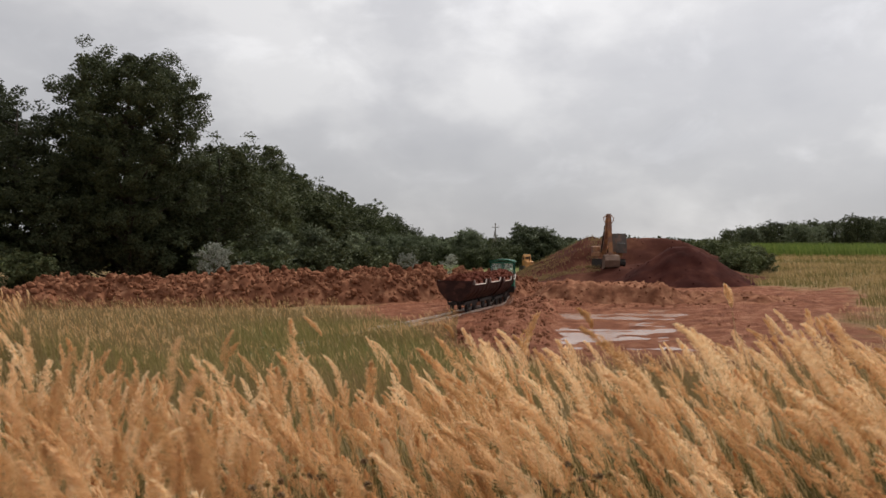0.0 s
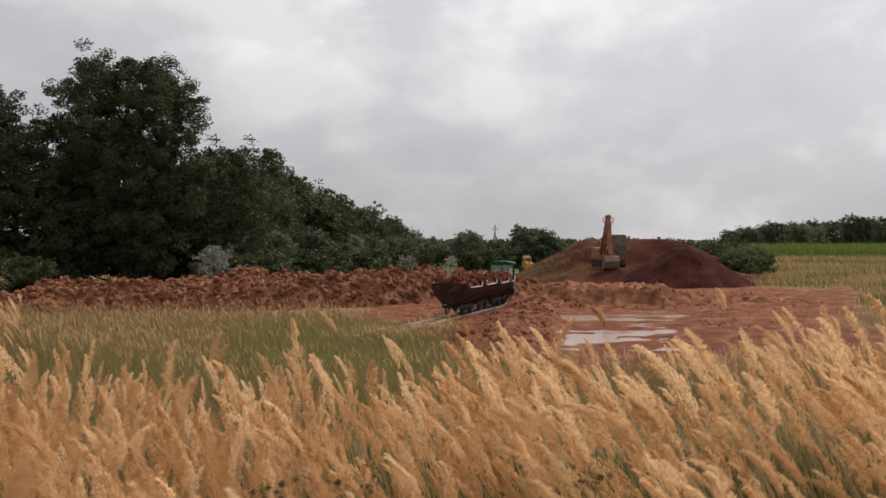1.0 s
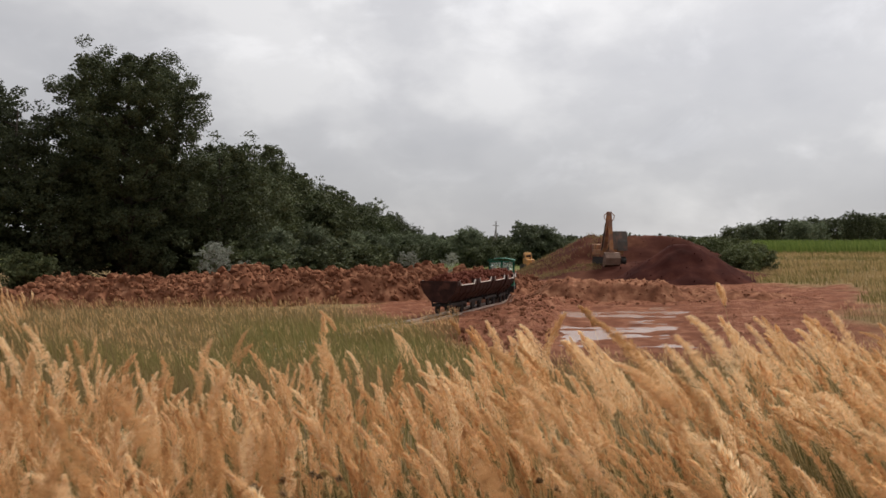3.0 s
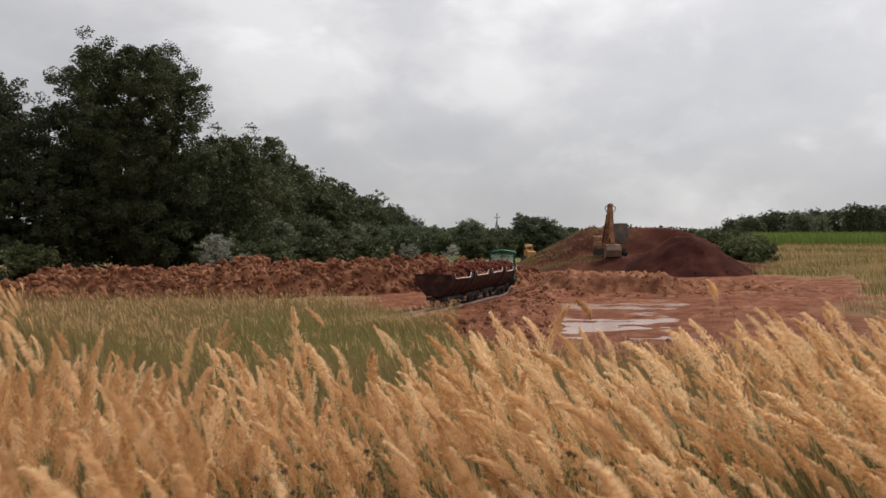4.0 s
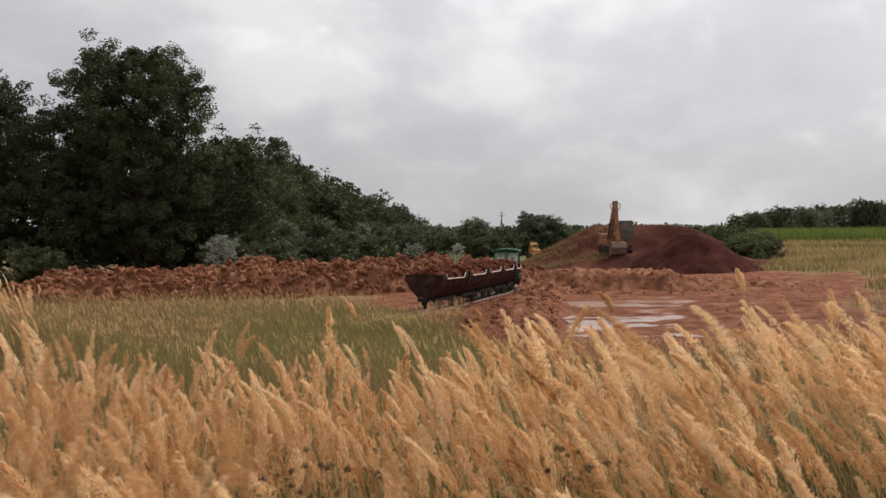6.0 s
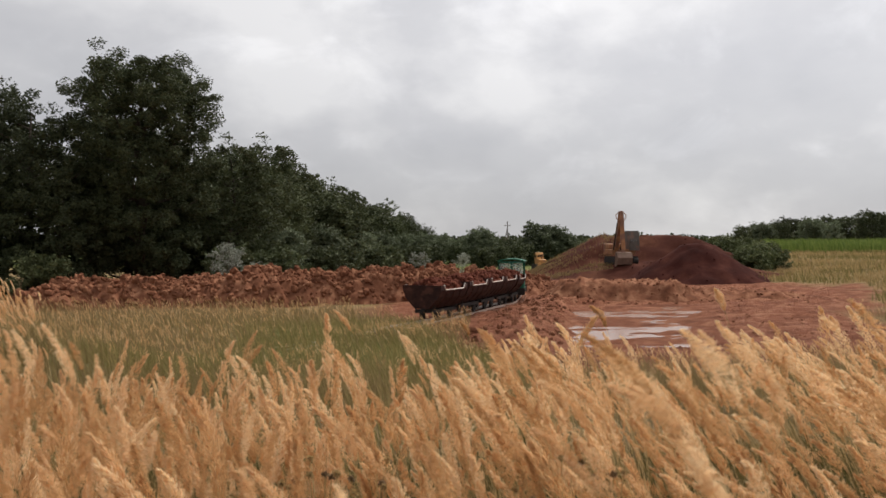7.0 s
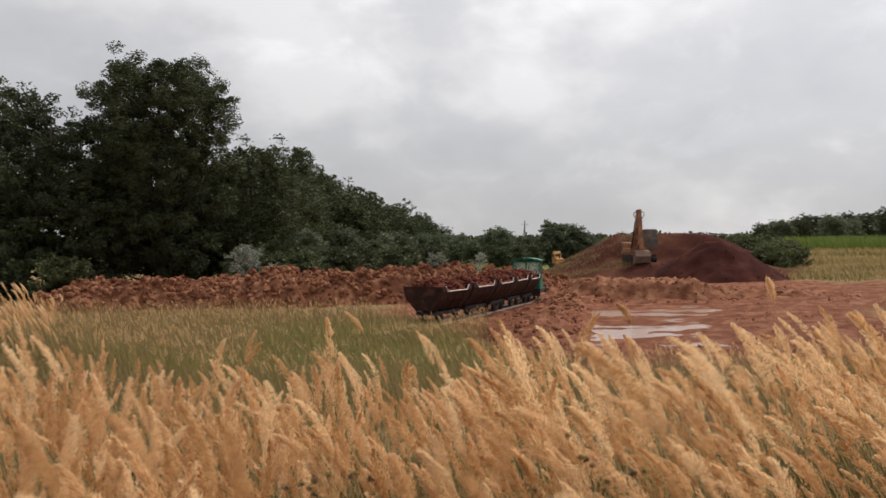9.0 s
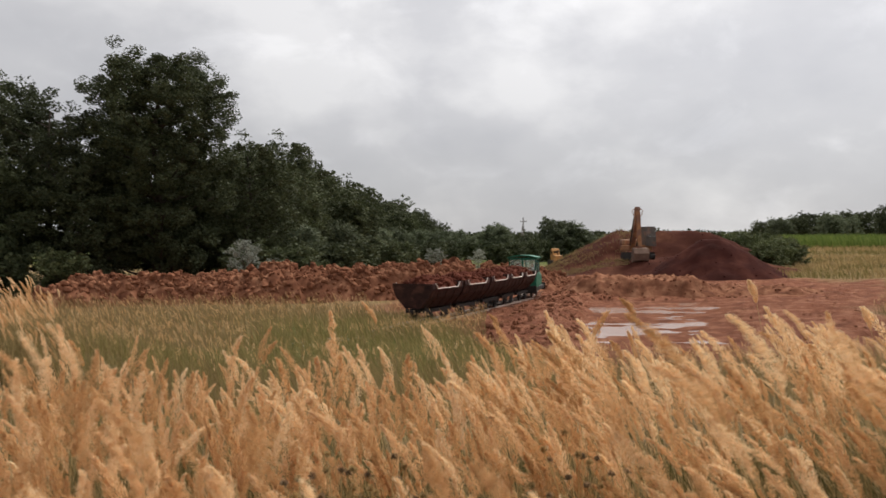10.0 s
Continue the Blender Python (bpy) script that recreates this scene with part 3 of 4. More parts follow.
def wagon_load(seed):
    bm = bmesh.new()
    nx, ny = 15, 21
    grid = []
    for j in range(ny):
        row = []
        for i in range(nx):
            u, v = 2 * i / (nx - 1) - 1, 2 * j / (ny - 1) - 1
            x, y = 0.84 * u, 1.36 * v
            z = 1.33 + 0.40 * (1 - abs(u) ** 1.8) * (1 - abs(v) ** 4 * 0.75)
            z += 0.16 * noise.fractal(Vector((x * 2.2, y * 2.2, seed)), 0.9, 2, 4) + 0.16 * (0.4 - noise.voronoi(Vector((x * 2.6, y * 2.6, seed)))[0][0])
            if abs(u) > 0.99 or abs(v) > 0.99:
                z = 1.28
            row.append(bm.verts.new((x, y, z)))
        grid.append(row)
    for j in range(ny - 1):
        for i in range(nx - 1):
            bm.faces.new((grid[j][i], grid[j][i + 1], grid[j + 1][i + 1], grid[j + 1][i]))
    # underside, so that the load is a solid body
    low = [bm.verts.new((sx * 0.3, sy * 1.2, 0.62)) for sx, sy in ((-1, -1), (1, -1), (1, 1), (-1, 1))]
    bm.faces.new(low[::-1])
    rng = random.Random(int(seed * 10))
    for _ in range(90):
        u, v = rng.uniform(-0.85, 0.85), rng.uniform(-0.9, 0.9)
        z = 1.36 + 0.40 * (1 - abs(u) ** 1.8) * (1 - abs(v) ** 4 * 0.75)
        pts, tri = lump(rng, rng.uniform(0.1, 0.32))
        vs = [bm.verts.new((0.84 * u + a, 1.36 * v + b, z + c)) for a, b, c in pts]
        for f in tri:
            bm.faces.new([vs[k] for k in f])
    return bm


def build_wagon():
    root = thing("tipping_wagon", "rusty dark skip wagon heaped with red clay", "rail wagon", "wagons of the train")
    part("skip", wagon_body(bmesh.new()), RUST, root, "rusty V-shaped steel skip")
    for side in (-1, 1):
        part("rim", white_rim(bmesh.new(), side), WORN, root, "pale worn rim")
    part("load", wagon_load(1.0), LOAD_SOIL, root, "heaped red clay load")
    bm = bmesh.new()
    for x in (-0.36, 0.36):
        box(bm, x, 0, 0.42, 0.09, 2.5, 0.14, bevel=0.01)
    for y in (-1.22, 1.22, -0.6, 0.6):
        box(bm, 0, y, 0.42, 0.8, 0.1, 0.13, bevel=0.01)
    part("chassis", bm, IRON, root)
    # end stands that carry the skip
    for y in (-1.12, 1.12):
        bm = bmesh.new()
        for x in (-1, 1):
            tube(bm, (x * 0.42, y, 0.46), (x * 0.42, y, 0.86), 0.035, n=6)
        tube(bm, (-0.5, y, 0.88), (0.5, y, 0.88), 0.04, n=6)
        tube(bm, (-0.42, y, 0.62), (0.42, y, 0.62), 0.03, n=6)
        part("stand", bm, IRON, root)
    for y in (-0.62, 0.62):
        for x in (-0.375, 0.375):
            rail_wheel(root, x, y)
    for s in (-1, 1):
        bm = bmesh.new()
        box(bm, 0, s * 1.36, 0.42, 0.16, 0.22, 0.12, bevel=0.02)
        part("buffer", bm, IRON, root)
    return root


def frame_panel(bm, axis, at, lo, hi, z0, z1, bars=(), t=0.05):
    """A window frame of square bars: axis 'x' is a panel across the train, 'y' along it."""
    def bar(a, b, za, zb):
        c, d = (a + b) / 2, (za + zb) / 2
        size = (abs(b - a) + t, t, abs(zb - za) + t)
        if axis == "x":
            box(bm, c, at, d, *size)
        else:
            box(bm, at, c, d, size[1], size[0], size[2])
    bar(lo, hi, z1, z1); bar(lo, lo, z0, z1); bar(hi, hi, z0, z1); bar(lo, hi, z0, z0)
    for b in bars:
        bar(b, b, z0, z1)
    return bm


def build_locomotive():
    root = thing("locomotive", "small green narrow-gauge diesel locomotive with a glazed cab", "locomotive")
    w, y0, y1 = 0.74, -0.75, 0.75
    bm = bmesh.new()
    box(bm, 0, 1.2, 0.5, 1.5, 4.3, 0.24, bevel=0.03)
    for y in (-0.98, 3.4):
        box(bm, 0, y, 0.5, 1.6, 0.1, 0.42, bevel=0.02)
    part("chassis", bm, IRON, root)
    bm = bmesh.new()
    box(bm, 0, y0, 1.0, 2 * w, 0.06, 0.75, bevel=0.01)
    box(bm, 0, y1, 1.0, 2 * w, 0.06, 0.75, bevel=0.01)
    for x in (-w, w):
        box(bm, x, 0, 1.0, 0.06, 1.5, 0.75, bevel=0.01)
    part("cab_wall", bm, GREEN_PAINT, root)
    for axis, at, bars in (("x", y0, (0.0,)), ("x", y1, (0.0,)), ("y", -w, (0.05,)), ("y", w, (0.05,))):
        bm = bmesh.new()
        lo, hi = (-w, w) if axis == "x" else (y0, y1)
        frame_panel(bm, axis, at, lo, hi, 1.38, 2.2, bars, 0.07)
        part("window_frame", bm, GREEN_PAINT, root)
        bm = bmesh.new()
        if axis == "x":
            box(bm, 0, at, 1.79, 2 * w - 0.08, 0.012, 0.78)
        else:
            box(bm, at, 0, 1.79, 0.012, 1.42, 0.78)
        part("pane", bm, GLASS, root).visible_shadow = False
    # slightly arched roof with an overhang
    arc = [(0.84 * (-1.0 + 0.2 * i), 2.24 + 0.13 * (1 - (-1 + 0.2 * i) ** 2)) for i in range(11)]
    arc += [(x, z + 0.05) for x, z in reversed(arc)]
    bm = bmesh.new()
    prism(bm, arc, 1.75, Matrix.Rotation(radians(90), 4, "Z"))
    part("roof", bm, GREEN_PAINT, root, "arched green roof")
    bm = bmesh.new()
    prism(bm, [(-0.6, 0.6), (0.6, 0.6), (0.6, 1.2), (0.45, 1.4), (-0.45, 1.4), (-0.6, 1.2)], 2.4, Matrix.Rotation(radians(90), 4, "Z"), (0, 2.1, 0))
    part("hood", bm, GREEN_PAINT, root, "green engine hood")
    bm = bmesh.new()
    tube(bm, (0.3, 2.3, 1.35), (0.3, 2.3, 1.85), 0.05)
    part("exhaust", bm, IRON, root)
    for y in (0.2, 2.4):
        for x in (-0.375, 0.375):
            rail_wheel(root, x, y, 0.3)
    bm = bmesh.new()
    box(bm, 0, -0.02, 0.95, 0.5, 0.42, 0.1, bevel=0.03)
    box(bm, 0, 0.22, 1.25, 0.5, 0.08, 0.55, bevel=0.03)
    part("seat", bm, IRON, root)
    return root


SPEED, FRONT = 0.732, 2.3
first_wagon = build_wagon()
wagons = [first_wagon]
for k in range(4):
    wagons.append(copy_thing(first_wagon, Matrix()))
loads = [o for w in wagons for o in w.children if o.name.startswith("load")]
for k, ob in enumerate(loads):
    if k:
        bm = wagon_load(1.0 + 2.3 * k)
        me = bpy.data.meshes.new("load")
        bm.to_mesh(me)
        bm.free()
        me.materials.append(LOAD_SOIL)
        ob.data = me
locomotive = build_locomotive()


def train_pose(s):
    x, y, z, h = on_track(s)
    x2, y2 = on_track(s + 0.6)[:2]
    x1, y1 = on_track(s - 0.6)[:2]
    turn = math.degrees(math.atan2(x1 - x2, y1 - y2))
    return pose(x, y, bed(s), 0, 0, -turn)


# ---- machines on the pit floor ----
def build_excavator():
    at = pose(17.0, 88.0, land(17.0, 88.0) + platform_height(17.0, 88.0) - 0.55, 0, 0, 8)
    root = thing("excavator", "dusty orange crawler excavator with its bucket lowered on a soil bank", "excavator", at=at)
    for x in (-1.0, 1.0):
        bm = bmesh.new()
        outline = [(-1.6, 0.35), (-1.35, 0.05), (1.35, 0.05), (1.6, 0.35), (1.6, 0.6), (1.35, 0.85), (-1.35, 0.85), (-1.6, 0.6)]
        prism(bm, outline, 0.5, None, (x, 0, 0))
        track = part("crawler_track", bm, IRON, root)
        bm = bmesh.new()
        box(bm, 0, 0, 0, 0.54, 0.09, 0.05)
        plate = part("track_plate", bm, IRON, track)
        for i in range(28):
            ob = plate if i == 0 else new("track_plate", plate.data)
            ob.parent = track
            ob.location = (x, -1.4 + 0.215 * (i % 14), 0.87 if i < 14 else 0.03)
    bm = bmesh.new()
    box(bm, 0, 0.5, 1.35, 2.4, 2.9, 0.55, bevel=0.06)
    box(bm, -0.1, 1.4, 1.9, 2.2, 1.3, 0.6, bevel=0.1)
    part("upper_body", bm, ORANGE_PAINT, root)
    bm = bmesh.new()
    prism(bm, [(-1.25, 1.5), (0.35, 1.5), (0.35, 3.45), (-0.95, 3.45), (-1.25, 2.4)], 1.0, None, (0.98, 0, 0))
    cab = part("cab", bm, CAB_GREY, root, "dark grey operator's cab")
    bm = bmesh.new()
    box(bm, 0.98, -1.12, 2.78, 0.8, 0.03, 0.75, Matrix.Rotation(radians(-17), 4, "X"))
    part("windscreen", bm, GLASS, cab)
    bm = bmesh.new()
    prism(bm, [(-1.05, 1.4), (-2.5, 4.1), (-2.7, 5.3), (-2.25, 5.35), (-1.9, 4.2), (-0.4, 1.9)], 0.38, None, (-0.85, 0, 0))
    boom = part("boom", bm, ORANGE_PAINT, root, "raised dusty orange boom")
    for x in (-1.2, -0.5):
        bm = bmesh.new()
        tube(bm, (x, -1.25, 1.55), (x, -2.0, 3.2), 0.075)
        tube(bm, (x, -2.0, 3.2), (x, -2.35, 4.2), 0.045)
        part("hydraulic_ram", bm, IRON, boom)
    # hoses that stand out at the boom's top
    for s in (-1, 1):
        bm = bmesh.new()
        pts = [(-0.85 + s * 0.22, -2.5, 5.2), (-0.85 + s * 0.52, -2.5, 5.0), (-0.85 + s * 0.48, -2.5, 4.7), (-0.85 + s * 0.24, -2.5, 4.35)]
        for a, b in zip(pts, pts[1:]):
            tube(bm, a, b, 0.04, n=6)
        part("hose", bm, ORANGE_PAINT, boom)
    bm = bmesh.new()
    prism(bm, [(-2.7, 5.35), (-2.35, 5.25), (-2.85, 2.4), (-3.1, 1.2), (-3.3, 1.2), (-3.1, 2.6)], 0.36, None, (-0.85, 0, 0))
    part("arm", bm, ORANGE_PAINT, root)
    bm = bmesh.new()
    prism(bm, [(-3.05, 1.35), (-3.45, 1.3), (-3.75, 0.8), (-3.6, 0.15), (-3.1, -0.1), (-2.75, 0.1), (-3.1, 0.1), (-3.4, 0.35), (-3.45, 0.8), (-3.25, 1.1)], 1.5, None, (-0.85, 0, 0))
    for x in (-0.74, 0.74):
        prism(bm, [(-3.05, 1.35), (-3.45, 1.3), (-3.75, 0.8), (-3.6, 0.15), (-3.1, -0.1), (-2.75, 0.1)], 0.04, None, (-0.85 + x, 0, 0))
    bucket = part("bucket", bm, BUCKET_STEEL, root, "scraped steel bucket")
    for i in range(5):
        bm = bmesh.new()
        prism(bm, [(-2.75, 0.12), (-2.55, 0.06), (-2.75, 0.03)], 0.12, None, (-1.45 + 0.3 * i, 0, 0))
        part("tooth", bm, IRON, bucket)
    bm = bmesh.new()
    box(bm, -0.95, -1.0, 1.85, 0.35, 0.2, 0.3, bevel=0.04)
    part("work_light", bm, YELLOW_PAINT, root)


def build_loader():
    at = pose(12.3, 122.0, land(12.3, 122), 0, 0, 12)
    root = thing("bulldozer", "small yellow bulldozer parked on the grass", "bulldozer", at=at)
    for x in (-0.8, 0.8):
        bm = bmesh.new()
        prism(bm, [(-1.1, 0.3), (-0.85, 0.0), (0.85, 0.0), (1.1, 0.3), (1.1, 0.5), (0.85, 0.75), (-0.85, 0.75), (-1.1, 0.5)], 0.4, None, (x, 0, 0))
        part("crawler_track", bm, IRON, root)
    bm = bmesh.new()
    prism(bm, [(-1.3, 0.55), (0.2, 0.55), (0.2, 1.5), (-1.2, 1.35)], 1.0)
    part("hood", bm, YELLOW_PAINT, root)
    bm = bmesh.new()
    prism(bm, [(0.1, 0.6), (1.2, 0.6), (1.2, 1.5), (1.0, 2.2), (0.8, 2.38), (0.5, 2.36), (0.32, 2.1), (0.1, 1.5)], 1.0)
    cab = part("cab", bm, YELLOW_PAINT, root)
    for sx, sy, w, d in ((0, 0.2, 0.7, 0.03), (0.505, 0.68, 0.03, 0.5), (-0.505, 0.68, 0.03, 0.5)):
        bm = bmesh.new()
        box(bm, sx, sy, 1.8, w, d, 0.4)
        part("window", bm, IRON, cab, "dark cab window")
    bm = bmesh.new()
    prism(bm, [(-1.9, 0.05), (-1.75, 0.05), (-1.8, 0.5), (-1.7, 0.95), (-1.85, 0.95), (-1.95, 0.5)], 1.95)
    part("blade", bm, YELLOW_PAINT, root, "yellow dozer blade")
    for x in (-0.75, 0.75):
        bm = bmesh.new()
        box(bm, x, -1.3, 0.45, 0.12, 1.1, 0.16)
        part("push_arm", bm, IRON, root)
    bm = bmesh.new()
    tube(bm, (0, -0.6, 1.35), (0, -0.6, 2.1), 0.06)
    part("exhaust", bm, IRON, root)


def build_pole():
    root = thing("utility_pole", "grey wooden power pole with a crossarm and brace", "utility pole", at=pose(12.6, 200, land(12.6, 200)))
    bm = bmesh.new()
    tube(bm, (0, 0, -0.5), (0, 0, 9.0), 0.17, 0.11)
    pole = part("post", bm, POLE_WOOD, root)
    bm = bmesh.new()
    box(bm, 0, -0.12, 8.0, 1.5, 0.1, 0.12)
    arm = part("crossarm", bm, POLE_WOOD, root)
    for x in (-0.65, 0.65, 0.0):
        bm = bmesh.new()
        tube(bm, (x, -0.12, 8.05), (x, -0.12, 8.3), 0.05, 0.04, n=6)
        part("insulator", bm, WORN, arm)
    bm = bmesh.new()
    tube(bm, (-1.4, 0.6, -0.4), (-0.08, 0, 7.2), 0.13, 0.1)
    part("brace", bm, POLE_WOOD, root)


build_excavator()
build_loader()
build_pole()


# ---- trees ----
def limb_tree(rng, height, spread_r, trunk_r, bole, limbs, dome=0.68):
    """Trunk and limbs as tapered tubes, and the limbs' ends and bearings for the crown."""
    bm = bmesh.new()
    top = Vector((rng.uniform(-0.3, 0.3), rng.uniform(-0.3, 0.3), height * 0.9))
    k = 6
    pts = [Vector((rng.uniform(-0.15, 0.15) * i, rng.uniform(-0.15, 0.15) * i, 0)) * 0.5 + top * (i / k) for i in range(k + 1)]
    pts[0] = Vector((0, 0, -0.4))
    for i in range(k):
        tube(bm, pts[i], pts[i + 1], trunk_r * (1 - 0.85 * i / k), trunk_r * (1 - 0.85 * (i + 1) / k), 7)
    ends = [pts[-2]]
    for n in range(limbs):
        f = bole + (0.95 - bole) * n / limbs
        base = pts[0] + (top - pts[0]) * f
        a = n * 2.4 + rng.uniform(-0.4, 0.4)
        reach = spread_r * math.sin(math.pi * min(0.97, (f - bole) / (1 - bole) * dome + 0.24)) * rng.uniform(0.8, 1.0)
        rise = rng.uniform(0.25, 0.55) * reach
        tip = base + Vector((math.cos(a) * reach, math.sin(a) * reach, rise))
        mid = base.lerp(tip, 0.5) - Vector((0, 0, 0.08 * reach))
        r = trunk_r * 0.4 * (1 - f * 0.6)
        tube(bm, base, mid, r, r * 0.65, 5)
        tube(bm, mid, tip, r * 0.65, r * 0.2, 5)
        ends += [tip, mid, base.lerp(tip, 0.78)]
        b2 = a + rng.choice((-0.9, 0.9))
        t2 = mid + Vector((math.cos(b2), math.sin(b2), 0.5)) * reach * 0.45
        tube(bm, mid, t2, r * 0.45, r * 0.15, 5)
        ends.append(t2)
    return bm, ends


def leaf_cloud(rng, ends, per, clump, size, flat=0.75):
    """Small pointed leaf sprays gathered in uneven clumps round the limbs' ends."""
    verts, faces = [], []
    for e in ends:
        n_sub = rng.randint(4, 7)
        for _ in range(n_sub):
            off = Vector((rng.gauss(0, 1), rng.gauss(0, 1), rng.gauss(0, 0.7)))
            c = Vector(e) + off * min(1.0, 1.5 / max(off.length, 0.01)) * clump * 0.75
            rad = clump * rng.uniform(0.3, 0.75)
            for _ in range(int(per / n_sub)):
                d = Vector((rng.gauss(0, 1), rng.gauss(0, 1), rng.gauss(0, 1))).normalized() * rad * rng.random() ** 0.4
                d.z *= flat
                p = c + d
                u = Vector((rng.gauss(0, 1), rng.gauss(0, 1), rng.gauss(0, 0.6))).normalized()
                v = u.cross(Vector((rng.gauss(0, 1), rng.gauss(0, 1), rng.gauss(0, 1)))).normalized()
                s = size * rng.uniform(0.6, 1.3)
                o = len(verts)
                verts += [tuple(p - u * s), tuple(p + v * s * 0.5), tuple(p + u * s), tuple(p - v * s * 0.5)]
                faces.append((o, o + 1, o + 2, o + 3))
    return verts, faces


def build_tree(seed, height, spread_r, leaf, per=170, clump=1.0, size=0.16, bole=0.16, limbs=22, trunk_r=0.28, bark=None, dome=0.68,
               label="tall dark leafy tree at the forest edge", name="tree", group="forest edge trees"):
    rng = random.Random(seed)
    root = thing(name, label, "tree", group)
    bm, ends = limb_tree(rng, height, spread_r, trunk_r, bole, limbs, dome)
    part("trunk", bm, bark or BARK, root)
    v, f = leaf_cloud(rng, ends, per, clump, size)
    mesh_part("crown", v, f, leaf, root)
    return root


def stand(tree, x, y, turn=0.0, scale=1.0, dz=0.0, label=""):
    tree.scale = (scale, scale, scale)
    tree.matrix_basis = pose(x, y, land(x, y) + dz, 0, 0, turn) @ Matrix.Diagonal((scale, scale, scale, 1))
    if label:
        tree["label"] = label
    return tree


def plant_copy(tree, x, y, turn, scale):
    ob = copy_thing(tree, Matrix())
    return stand(ob, x, y, turn, scale)


def build_trees():
    rng = random.Random(77)
    big = build_tree(9, 17.4, 4.9, LEAF_DARK, per=800, clump=1.1, size=0.098, limbs=46, trunk_r=0.42, bole=0.1, dome=0.56,
                     label="very tall broad dark-leaved tree at the forest edge")
    stand(big, -21.6, 60.0, 0)
    tall = build_tree(2, 13.5, 4.6, LEAF_DARK, per=420, clump=0.95, size=0.11, dome=0.58, limbs=20, trunk_r=0.32, bole=0.08)
    stand(tall, -28.5, 58.0, 40)
    mid = build_tree(3, 11.1, 4.2, LEAF_MID, per=330, clump=1.1, size=0.13, dome=0.6, limbs=24, trunk_r=0.25, bole=0.06,
                     label="leafy green tree of middle height at the forest edge")
    stand(mid, -16.8, 66.0, 10)
    far = build_tree(13, 11.1, 4.2, LEAF_MID, per=130, clump=1.15, size=0.21, limbs=24, trunk_r=0.25, bole=0.06, dome=0.6,
                     label="leafy green tree far along the forest edge")
    stand(far, -25, 130, 70, 1.2)
    small = build_tree(4, 7.0, 3.2, LEAF_HAZED, per=130, clump=0.95, size=0.19, limbs=20, trunk_r=0.18, bole=0.03,
                       label="low bushy green tree beside the field")
    stand(small, 4.9, 150, 0, 0.95)
    # x, y, turn, scale of each further tree of the edge, from the near end to the far end
    for x, y, turn, s in ((-34, 61, 80, 1.2), (-39, 66, 210, 1.3), (-25, 67, 150, 1.0), (-19.5, 75, 200, 0.86), (-30, 71, 260, 0.9)):
        plant_copy(tall, x, y, turn, s)
    for x, y, turn, s in ((-25.5, 56.5, 60, 0.8), (-31, 55, 170, 0.8), (-24, 76, 240, 0.9), (-21.5, 68, 100, 0.9), (-17.5, 84, 90, 1.0), (-17.2, 78, 300, 0.95), (-20.3, 92, 20, 1.28),
                          (-17.8, 103, 130, 1.06), (-16, 112, 250, 0.95), (-16.2, 124, 10, 1.08), (-14, 136, 100, 0.92), (-13.5, 150, 190, 1.0),
                          (-11.8, 164, 280, 0.85), (-11, 180, 40, 0.95), (-9, 197, 120, 0.78), (-7, 215, 220, 0.72), (-22, 99, 30, 1.22), (-22, 118, 60, 1.2)):
        plant_copy(mid if y < 95 else far, x, y, turn, s)
    for x, y, turn, s in ((-14.5, 74, 20, 0.75), (-13.5, 88, 200, 0.8), (-12.6, 100, 90, 0.75), (-12, 115, 10, 0.8), (-11, 130, 160, 0.8), (-9, 146, 240, 0.8),
                          (-7.5, 162, 60, 0.85), (-5.4, 180, 100, 0.9), (-2.6, 200, 300, 0.9), (0.2, 222, 20, 0.75),
                          (14.6, 150, 90, 1.08), (17.6, 151, 200, 0.98), (20.5, 153, 310, 0.72), (23, 158, 40, 0.6), (26, 165, 130, 0.55)):
        plant_copy(small, x, y, turn, s)
    # bright undergrowth by the dark trunks
    under = build_tree(6, 3.2, 2.2, LEAF_MID, per=95, clump=0.7, size=0.17, limbs=14, trunk_r=0.07, bole=0.02,
                       label="dense green shrub under the forest edge", name="shrub", group="undergrowth")
    stand(under, -29.5, 52.5, 0, 1.1)
    for x, y, turn, s in ((-32, 51, 90, 1.1), (-15.0, 59, 30, 0.95), (-12.2, 62, 130, 0.9), (-10.4, 70, 260, 0.9), (-11, 82, 60, 1.0), (-8.6, 92, 20, 0.9),
                          (-8, 105, 170, 1.0), (-5, 120, 300, 1.0), (-3.2, 140, 80, 1.0), (0.8, 160, 210, 1.0), (3, 175, 10, 1.1), (8, 170, 100, 1.0),
                          (8, 190, 10, 1.2), (9.5, 141, 40, 1.0), (7.2, 138, 140, 0.95), (12.0, 146, 220, 1.1), (11.0, 160, 300, 1.3), (4.5, 133, 200, 0.9)):
        plant_copy(under, x, y, turn, s)
    willow = build_tree(7, 3.9, 1.6, LEAF_SILVER, per=110, clump=0.34, size=0.06, limbs=16, trunk_r=0.06, bole=0.03,
                        label="silvery grey-green willow bush behind the clay ridge", name="willow_bush", group="willow bushes")
    stand(willow, -13.6, 53.5, 0, 0.95)
    for x, y, turn, s in ((-12.2, 55, 100, 0.6), (-3.6, 92, 60, 0.75), (1.1, 105, 170, 0.7)):
        plant_copy(willow, x, y, turn, s)
    olive = build_tree(16, 3.0, 1.9, LEAF_SHRUB, per=90, clump=0.65, size=0.14, limbs=13, trunk_r=0.06, bole=0.02,
                       label="olive-green shrub on the plain beside the soil pile", name="meadow_shrub", group="meadow shrubs")
    stand(olive, 29.6, 88, 0, 0.85)
